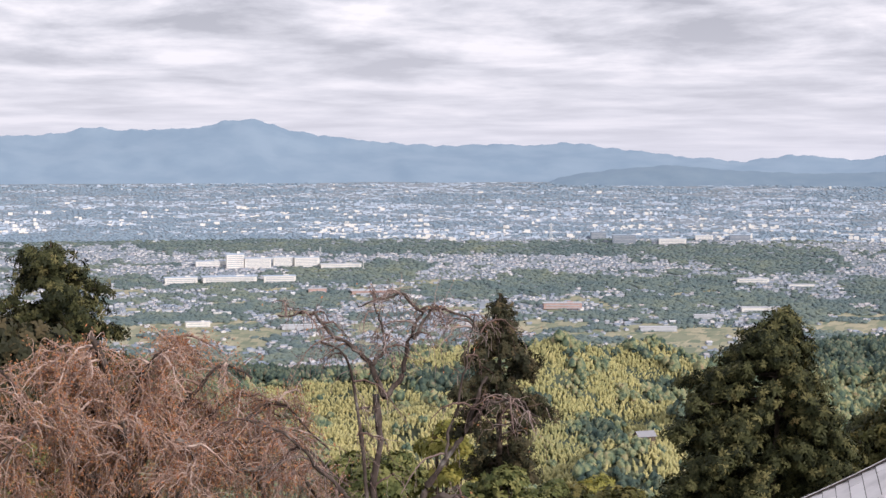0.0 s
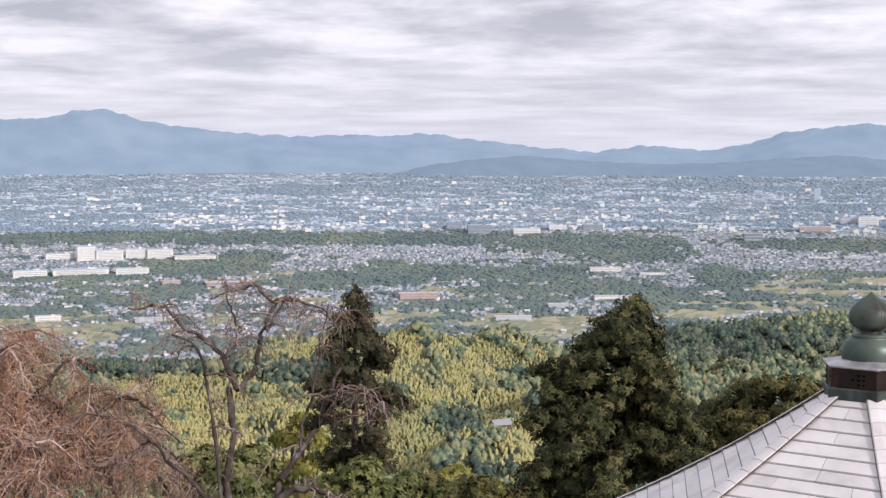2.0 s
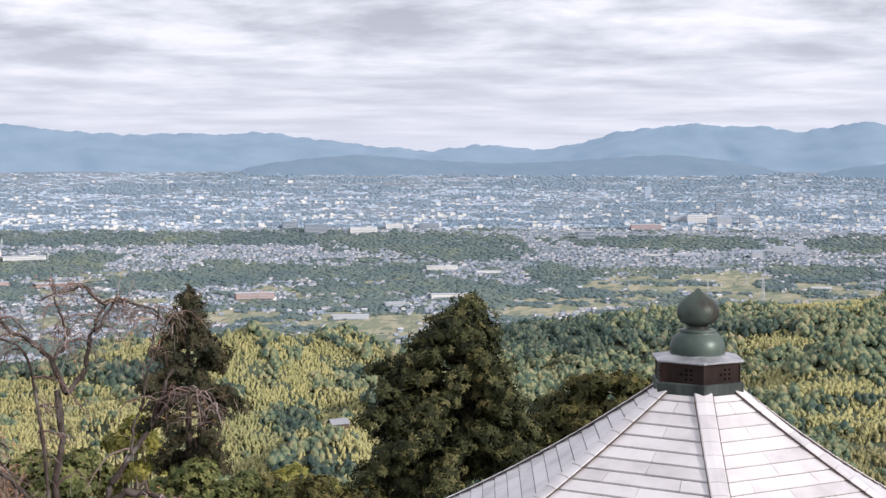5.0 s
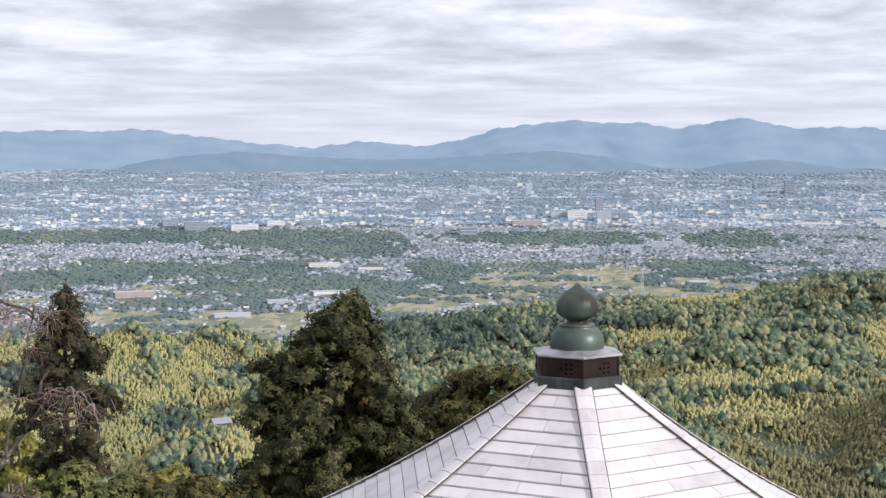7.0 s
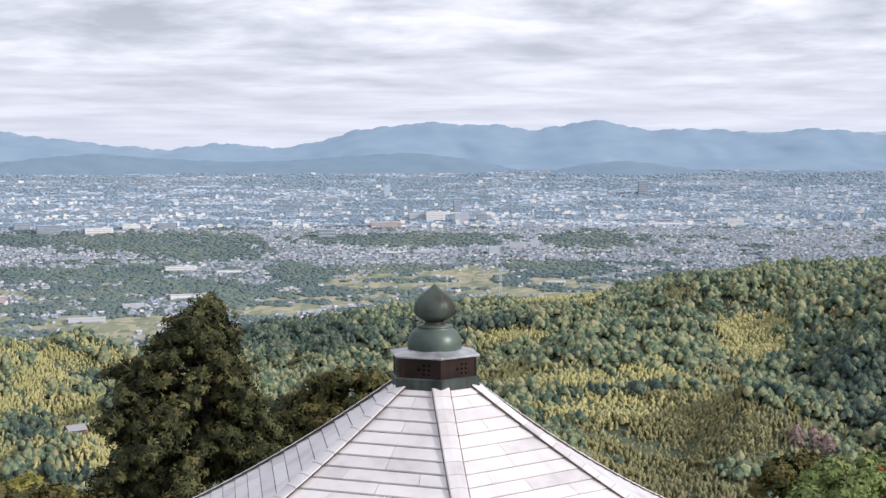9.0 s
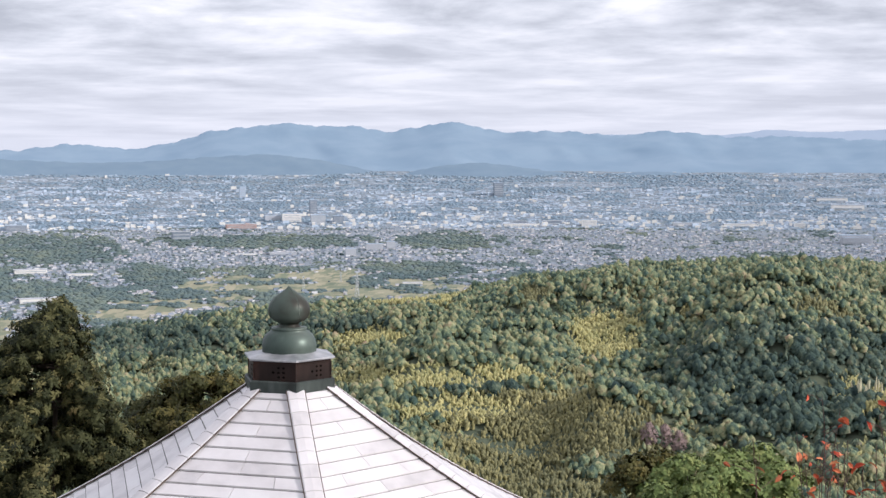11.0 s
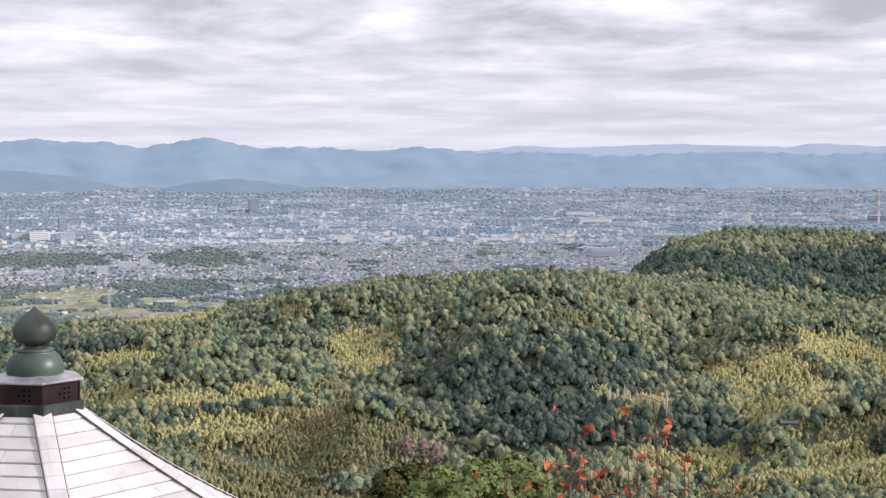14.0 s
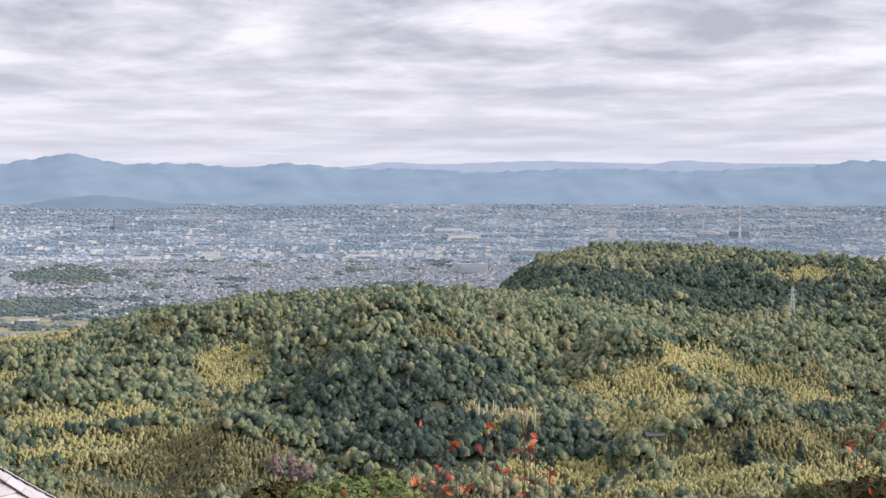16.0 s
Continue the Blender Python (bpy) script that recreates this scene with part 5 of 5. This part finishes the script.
for k, (az, el, tall, stems, n) in enumerate(((40.35, -9.5, 0.8, 3, 5), (41.2, -9.2, 0.8, 3, 6), (42.2, -10.2, 0.5, 4, 7), (43.1, -10.3, 0.5, 4, 7), (44.1, -8.9, 0.8, 3, 6), (45.0, -9.3, 0.7, 4, 7), (46.2, -10.3, 0.4, 3, 6), (39.3, -10.6, 0.3, 2, 4), (56.8, -8.3, 0.9, 3, 5))):
    sapling(az, el, 12.0, tall, stems, 90 + k, n)


# ---- larger buildings in the plain ----
# kind, material, storeys, bearing, slope of the foot, breadth and height in degrees
BLOCKS = []
BLOCKS += [
    ("apartment_block", M_WHITE, 6, -7.79, -4.24, 0.67, 0.69),
    ("apartment_block", M_WHITE, 6, -6.95, -4.25, 1.01, 0.50),
    ("apartment_block", M_WHITE, 6, -5.99, -4.22, 0.78, 0.48),
    ("apartment_block", M_WHITE, 5, -5.12, -4.23, 0.97, 0.46),
    ("low_block", M_WHITE, 3, -8.69, -4.19, 1.14, 0.22),
    ("low_block", M_WHITE, 2, -3.85, -4.28, 1.57, 0.25),
    ("housing_slab", M_WHITE, 3, -9.79, -4.82, 1.24, 0.26),
    ("housing_slab", M_WHITE, 3, -8.01, -4.78, 2.07, 0.22),
    ("housing_slab", M_WHITE, 3, -6.14, -4.79, 1.24, 0.25),
    ("school_hall", M_REDTILE, 1, -4.73, -5.21, 0.70, 0.29),
    ("red_roofed_block", M_REDTILE, 1, -2.64, -5.26, 1.70, 0.25),
    ("factory_hall", M_WHITE, 2, -9.19, -6.42, 1.25, 0.32),
    ("factory_hall", M_WHITE, 1, -8.28, -5.98, 0.90, 0.16),
    ("greenhouse_row", M_WALL, 1, -5.34, -6.56, 1.54, 0.26),
    ("office_block", M_GREYWALL, 4, 5.83, -3.21, 0.59, 0.44),
]
BLOCKS += [
    ("office_block", M_GREYWALL, 5, 6.78, -3.36, 0.90, 0.53),
    ("office_block", M_GREYWALL, 4, 11.03, -3.26, 0.78, 0.40),
    ("office_block", M_WHITE, 3, 9.73, -3.23, 0.66, 0.30),
    ("office_block", M_WHITE, 3, 8.57, -3.39, 1.04, 0.36),
    ("factory_hall", M_WHITE, 1, 11.74, -5.83, 1.74, 0.27),
    ("red_roofed_block", M_REDTILE, 2, 4.49, -5.82, 1.48, 0.38),
    ("factory_hall", M_WALL, 1, 8.07, -6.60, 1.88, 0.26),
    ("dark_hall", M_GREYWALL, 2, 16.94, -3.60, 0.71, 0.49),
    ("tower_block", M_GREYWALL, 6, 21.84, -2.67, 0.28, 0.54),
    ("glass_office", M_GLASS, 3, 22.01, -3.08, 0.56, 0.38),
    ("office_block", M_GREYWALL, 3, 22.77, -3.03, 0.40, 0.46),
    ("tower_block", M_FARWALL, 5, 19.21, -2.09, 0.23, 0.44),
    ("office_block", M_WHITE, 4, 21.03, -2.97, 0.73, 0.52),
    ("office_block", M_WALL, 3, 20.34, -2.94, 0.61, 0.34),
    ("red_roofed_block", M_REDTILE, 2, 19.15, -3.23, 1.17, 0.30),
]
BLOCKS += [
    ("factory_hall", M_WHITE, 1, 19.34, -4.21, 1.13, 0.11),
    ("factory_hall", M_WALL, 1, 20.69, -4.21, 1.39, 0.16),
    ("housing_slab", M_WALL, 4, 23.23, -4.26, 0.40, 0.29),
    ("housing_slab", M_WALL, 4, 24.12, -4.04, 0.65, 0.25),
    ("housing_slab", M_WALL, 4, 24.74, -3.98, 0.32, 0.27),
    ("factory_hall", M_WHITE, 1, 13.27, -4.91, 1.27, 0.17),
    ("factory_hall", M_WHITE, 2, 11.52, -4.81, 1.59, 0.28),
    ("factory_hall", M_WALL, 2, 9.77, -6.17, 1.07, 0.32),
    ("tower_block", M_GREYWALL, 6, 28.78, -2.01, 0.36, 0.51),
    ("office_block", M_WHITE, 4, 32.18, -3.12, 0.59, 0.40),
    ("factory_hall", M_GREYWALL, 1, 29.60, -3.07, 0.64, 0.21),
    ("factory_hall", M_GREYWALL, 1, 30.81, -3.07, 0.95, 0.24),
    ("factory_hall", M_WHITE, 1, 29.60, -3.14, 1.70, 0.17),
    ("factory_hall", M_WALL, 1, 35.79, -3.08, 1.45, 0.17),
    ("factory_hall", M_WHITE, 1, 37.75, -3.08, 1.64, 0.16),
]
BLOCKS += [
    ("office_block", M_WHITE, 4, 39.89, -3.10, 0.40, 0.29),
    ("factory_hall", M_WHITE, 1, 41.57, -2.41, 1.59, 0.26),
    ("hospital_block", M_WALL, 4, 41.95, -3.67, 1.09, 0.24),
    ("white_shed", M_WHITE, 1, 25.56, -5.31, 0.77, 0.11),
    ("office_block", M_WALL, 3, 44.27, -2.99, 1.19, 0.28),
    ("hospital_block", M_WALL, 4, 41.88, -3.66, 1.15, 0.32),
    ("tower_block", M_WHITE, 4, 47.14, -2.34, 0.25, 0.30),
    ("works_hall", M_WHITE, 2, 50.59, -2.19, 0.64, 0.21),
    ("works_hall", M_GREYWALL, 2, 51.79, -2.25, 0.74, 0.32),
    ("factory_hall", M_WHITE, 1, 41.02, -2.13, 1.49, 0.21),
    ("factory_hall", M_WHITE, 1, 49.77, -2.31, 1.24, 0.15),
    ("factory_hall", M_WHITE, 1, 54.06, -1.90, 1.21, 0.13),
]
PYLONS = [(23.47, -5.81, 0.89), (22.86, -5.26, 0.42), (21.46, -5.51, 0.51), (47.17, -3.71, 0.65), (53.74, -5.08, 1.10), (-4.61, -3.88, 0.40), (4.06, -3.32, 0.70)]
CHIMNEYS = [(-3.00, -4.37, 0.40), (51.81, -2.28, 1.17), (50.49, -2.13, 0.42)]
WORDS = {"apartment_block": "white concrete apartment block standing over the woods", "low_block": "low white wing beside the apartments", "housing_slab": "long pale housing slab with open galleries",
         "school_hall": "brick-red school hall with a flat roof", "red_roofed_block": "long building with reddish roofs", "factory_hall": "long low white factory hall", "greenhouse_row": "pale greenhouse row by the fields",
         "office_block": "office block with window bands in the city", "dark_hall": "dark grey box-shaped hall above a tree belt", "tower_block": "tall slender tower block in the city", "glass_office": "blue-grey glass office block",
         "hospital_block": "cream hospital block with a stair tower", "white_shed": "white shed roof in the yellow fields", "works_hall": "white works hall below a chimney"}


def plain_spot(az, el):
    """The place, drawn-in range and size factor of a foot on the ground at that slope."""
    d = float(drawn(plain_range(el)))
    for _ in range(6):                       # where a hill stands before the plain, come nearer
        z = float(ground(az, d))
        if abs(math.degrees(math.atan2(z, d)) - el) > 0.15:
            break
    return spot(az, d, z), d


def box(w, dep, h, z=0.0, y=0.0, x=0.0):
    return BOX_V * (w, dep, h) + (x, y, z), np.array(SIDES + [(4, 5, 6), (4, 6, 7)])


def block(kind, material, floors, az, el, wide, tall):
    g, d = plain_spot(az, el)
    w, h = math.radians(wide) * d * (0.75 if kind == "factory_hall" else 1.0), math.radians(tall) * d * (0.62 if floors < 3 or kind == "office_block" else 0.78 if kind == "apartment_block" else 1.0)
    root = new(kind)
    root.matrix_world = pose(*(g - (0, 0, 0.3)), 0, 0, -az + 6)
    tagged(root, WORDS[kind], "building")
    dep = min(max(0.35 * w, 0.9 * h), 0.8 * w)
    part("body", *box(w * 0.96, dep, h * 0.94), material, root)
    part("roof", *box(w, dep * 1.05, h * 0.06, h * 0.94 + 0.02), M_WALL if floors < 3 else M_FARROOF, root)
    if floors > 1:
        for k in range(floors):
            part("window_band", *box(w * 0.86, 0.02 * w, h * 0.26 / floors, h * (0.12 + 0.80 * k / floors), -dep / 2), M_GLASS, root)
        part("stair_head", *box(w * 0.14, dep * 0.4, h * 0.13, h, 0, w * 0.2), material, root)
    else:
        part("door_band", *box(w * 0.8, 0.02 * w, h * 0.3, h * 0.1, -dep / 2), M_GLASS, root)
    return root


for row in BLOCKS:
    block(*row)


def strut(p, q, r):
    return tube(np.array([p, q], float), [r, r], 4)


def pylon(az, el, tall):
    """A lattice mast with three pairs of arms."""
    d = float(drawn(plain_range(el)))
    if az > 40:
        # on the wooded hill: step out along the bearing until the slope fits
        ds_ = np.arange(700, 1800, 5.0)
        d = float(ds_[np.argmin(np.abs(np.degrees(np.arctan2(ground(az, ds_) + 5, ds_)) - el))])
    g = spot(az, d, float(ground(az, d)))
    h = math.radians(tall) * d + (3.0 if az > 40 else 0.0)
    root = new("power_pylon")
    root.matrix_world = pose(*g, 0, 0, -az + 20)
    tagged(root, "grey lattice power pylon among fields and woods", "pylon", "power pylons")
    b, t = h * 0.075, h * 0.016
    r = h * 0.008
    corners = [(-1, -1), (1, -1), (1, 1), (-1, 1)]
    for cx, cy in corners:
        part("leg", *strut((cx * b, cy * b, 0), (cx * t, cy * t, h), r), M_STEEL, root)
    lev = np.linspace(0, 0.95, 8)
    for z0, z1 in zip(lev[:-1], lev[1:]):
        w0, w1 = b + (t - b) * z0, b + (t - b) * z1
        for k in range(4):
            (ax, ay), (bx, by) = corners[k], corners[(k + 1) % 4]
            part("brace", *strut((ax * w0, ay * w0, z0 * h), (bx * w1, by * w1, z1 * h), r * 0.7), M_STEEL, root)
    for z in (0.62, 0.76, 0.9):
        part("cross_arm", *strut((-0.13 * h, 0, z * h), (0.13 * h, 0, z * h), r * 1.2), M_STEEL, root)


for row in PYLONS:
    pylon(*row)

M_CHIMNEY = mat("pale_concrete", [(0.3, (0.62, 0.60, 0.57)), (0.7, (0.74, 0.72, 0.69))], scale=0.2)
M_REDBAND = mat("red_paint", [(0.3, (0.62, 0.36, 0.32)), (0.7, (0.70, 0.42, 0.37))], scale=0.2)
for az, el, tall in CHIMNEYS:
    g, d = plain_spot(az, el)
    h = math.radians(tall) * d
    root = new("chimney")
    root.matrix_world = pose(*g)
    tagged(root, "tall pale concrete chimney rising from the plain" if az < 50.5 else "tall chimney banded in red and white", "chimney")
    for k in range(6):
        r0, r1 = h * (0.034 - 0.003 * k), h * (0.034 - 0.003 * (k + 1))
        v, f = lathe([(r0, h * k / 6), (r1, h * (k + 1) / 6 - 0.02)] + ([(0.0, h)] if k == 5 else []), 10)
        part("band", v, f, M_REDBAND if az > 50.5 and k in (2, 4) else M_CHIMNEY, root)


# ---- small things on the hills ----
def hill_spot(az, el, lo=600.0, hi=1150.0):
    """Where the line of sight at that slope meets the wooded hill."""
    rr = np.arange(lo, hi, 4.0)
    d = float(rr[np.argmin(np.abs(np.degrees(np.arctan2(ground(az, rr) + 3, rr)) - el))])
    return spot(az, d, float(ground(az, d))), d


M_PAMPAS = mat("pampas_plume", [(0.2, (0.42, 0.38, 0.24)), (0.8, (0.62, 0.58, 0.42))], by="island", scale=1)
M_BARETREE = mat("bare_pinkish_twigs", [(0.2, (0.20, 0.15, 0.14)), (0.8, (0.34, 0.25, 0.23))], by="island", scale=1)
M_REDMAPLE = mat("maple_red", [(0.2, (0.30, 0.13, 0.11)), (0.8, (0.42, 0.22, 0.18))], by="island", scale=1)
M_FARMROOF = mat("dark_farm_roof", [(0.2, (0.10, 0.10, 0.12)), (0.8, (0.18, 0.18, 0.21))], scale=0.5)


def pampas(az, el, seed):
    g = np.random.default_rng(seed)
    p, d = hill_spot(az, el)
    root = new("pampas_grass")
    root.matrix_world = pose(*p)
    tagged(root, "tuft of pale pampas grass on the dark hillside", "grass", "pampas tufts")
    for k in range(9):
        x, y = g.normal(size=2) * 2.2
        h = g.uniform(7, 11)
        lean = g.normal(size=2) * 0.8
        line = smooth_line([(x, y, 0), (x + lean[0] * 0.4, y + lean[1] * 0.4, h * 0.6), (x + lean[0], y + lean[1], h)], 6)
        part("plume", *tube(line, [0.15, 0.2, 0.3, 0.45, 0.4, 0.1], 5), M_PAMPAS, root)


for k, (az, el) in enumerate(((42.1, -9.1), (42.7, -9.0), (43.3, -9.15), (44.0, -9.2))):
    pampas(az, el, 300 + k)


def thin_tree(name, label, az, el, material, height, breadth, n, seed, lumpy):
    """A small separate crown on the hill, of many fine clumps on a short trunk."""
    g = np.random.default_rng(seed)
    p, d = hill_spot(az, el)
    root = new(name)
    root.matrix_world = pose(*p)
    tagged(root, label, "tree")
    part("trunk", *tube(np.array([(0, 0, -1), (0.1, 0, height * 0.5), (0, 0, height * 0.9)]), [0.35, 0.25, 0.05], 6), M_BARK, root)
    pile = Pile()
    v, f = SPRAYS[0] if not lumpy else ICO0
    h = g.uniform(0.05, 1, n)
    ang = g.uniform(0, TAU, n)
    rad = breadth * np.sqrt(g.random(n)) * (1.05 - h if lumpy else np.sin(0.3 + h * 2.6))
    at_ = np.stack([rad * np.cos(ang), rad * np.sin(ang), h * height], 1)
    pile.spread(v, f, turns_to(np.stack([np.cos(ang), np.sin(ang), 0.6 + 0 * ang], 1), g, g.uniform(0.5, 1.1, n) * breadth * 0.3), at_)
    part("crown", np.concatenate(pile.v), np.concatenate(pile.f), material, root)


for k, (az, el) in enumerate(((34.5, -11.0), (35.1, -11.1), (35.6, -11.2))):
    thin_tree("bare_tree", "leafless pinkish-brown tree at the foot of the knoll", az, el, M_BARETREE, 11, 4.5, 260, 310 + k, False)
for k, (az, el, s) in enumerate(((52.3, -10.45, 1.0), (51.8, -10.5, 0.8), (47.2, -10.55, 0.8), (44.9, -10.7, 0.7), (54.1, -10.3, 0.7))):
    thin_tree("dark_cedar", "dark green cedar standing out of the bamboo", az, el, M_LEAF_DARK, 16 * s, 4.2 * s, 160, 320 + k, True)
for k, (az, el) in enumerate(((35.18, -6.05), (36.1, -5.4), (17.9, -7.9), (33.2, -5.8))):
    thin_tree("red_maple", "small red maple crown in the green forest", az, el, M_REDMAPLE, 6, 2.8, 60, 330 + k, True)


def farmhouse(az, el, turn, material, label):
    p, d = hill_spot(az, el)
    root = new("farmhouse")
    root.matrix_world = pose(p[0], p[1], p[2] + 0.2, 0, 0, -az + turn)
    tagged(root, label, "house")
    size = np.array((8.0, 5.5, 5.0))
    part("wall", HOUSE_V[:10] * size - (0, 0, 4.5) * (np.arange(10) < 4)[:, None], HOUSE_F[:10], M_TIMBER, root)
    part("roof", HOUSE_V[10:] * size, HOUSE_F[10:] - 10, material, root)


farmhouse(48.1, -9.7, 10, M_FARMROOF, "farmhouse with a dark tiled roof in the valley wood")
farmhouse(48.75, -9.75, 14, M_FARMROOF, "farmhouse with a dark tiled roof in the valley wood")
farmhouse(7.85, -10.9, 25, M_VILLAGEROOF, "pale house half hidden at the bamboo's edge")
farmhouse(7.6, -10.5, 25, M_VILLAGEROOF, "pale house half hidden at the bamboo's edge")
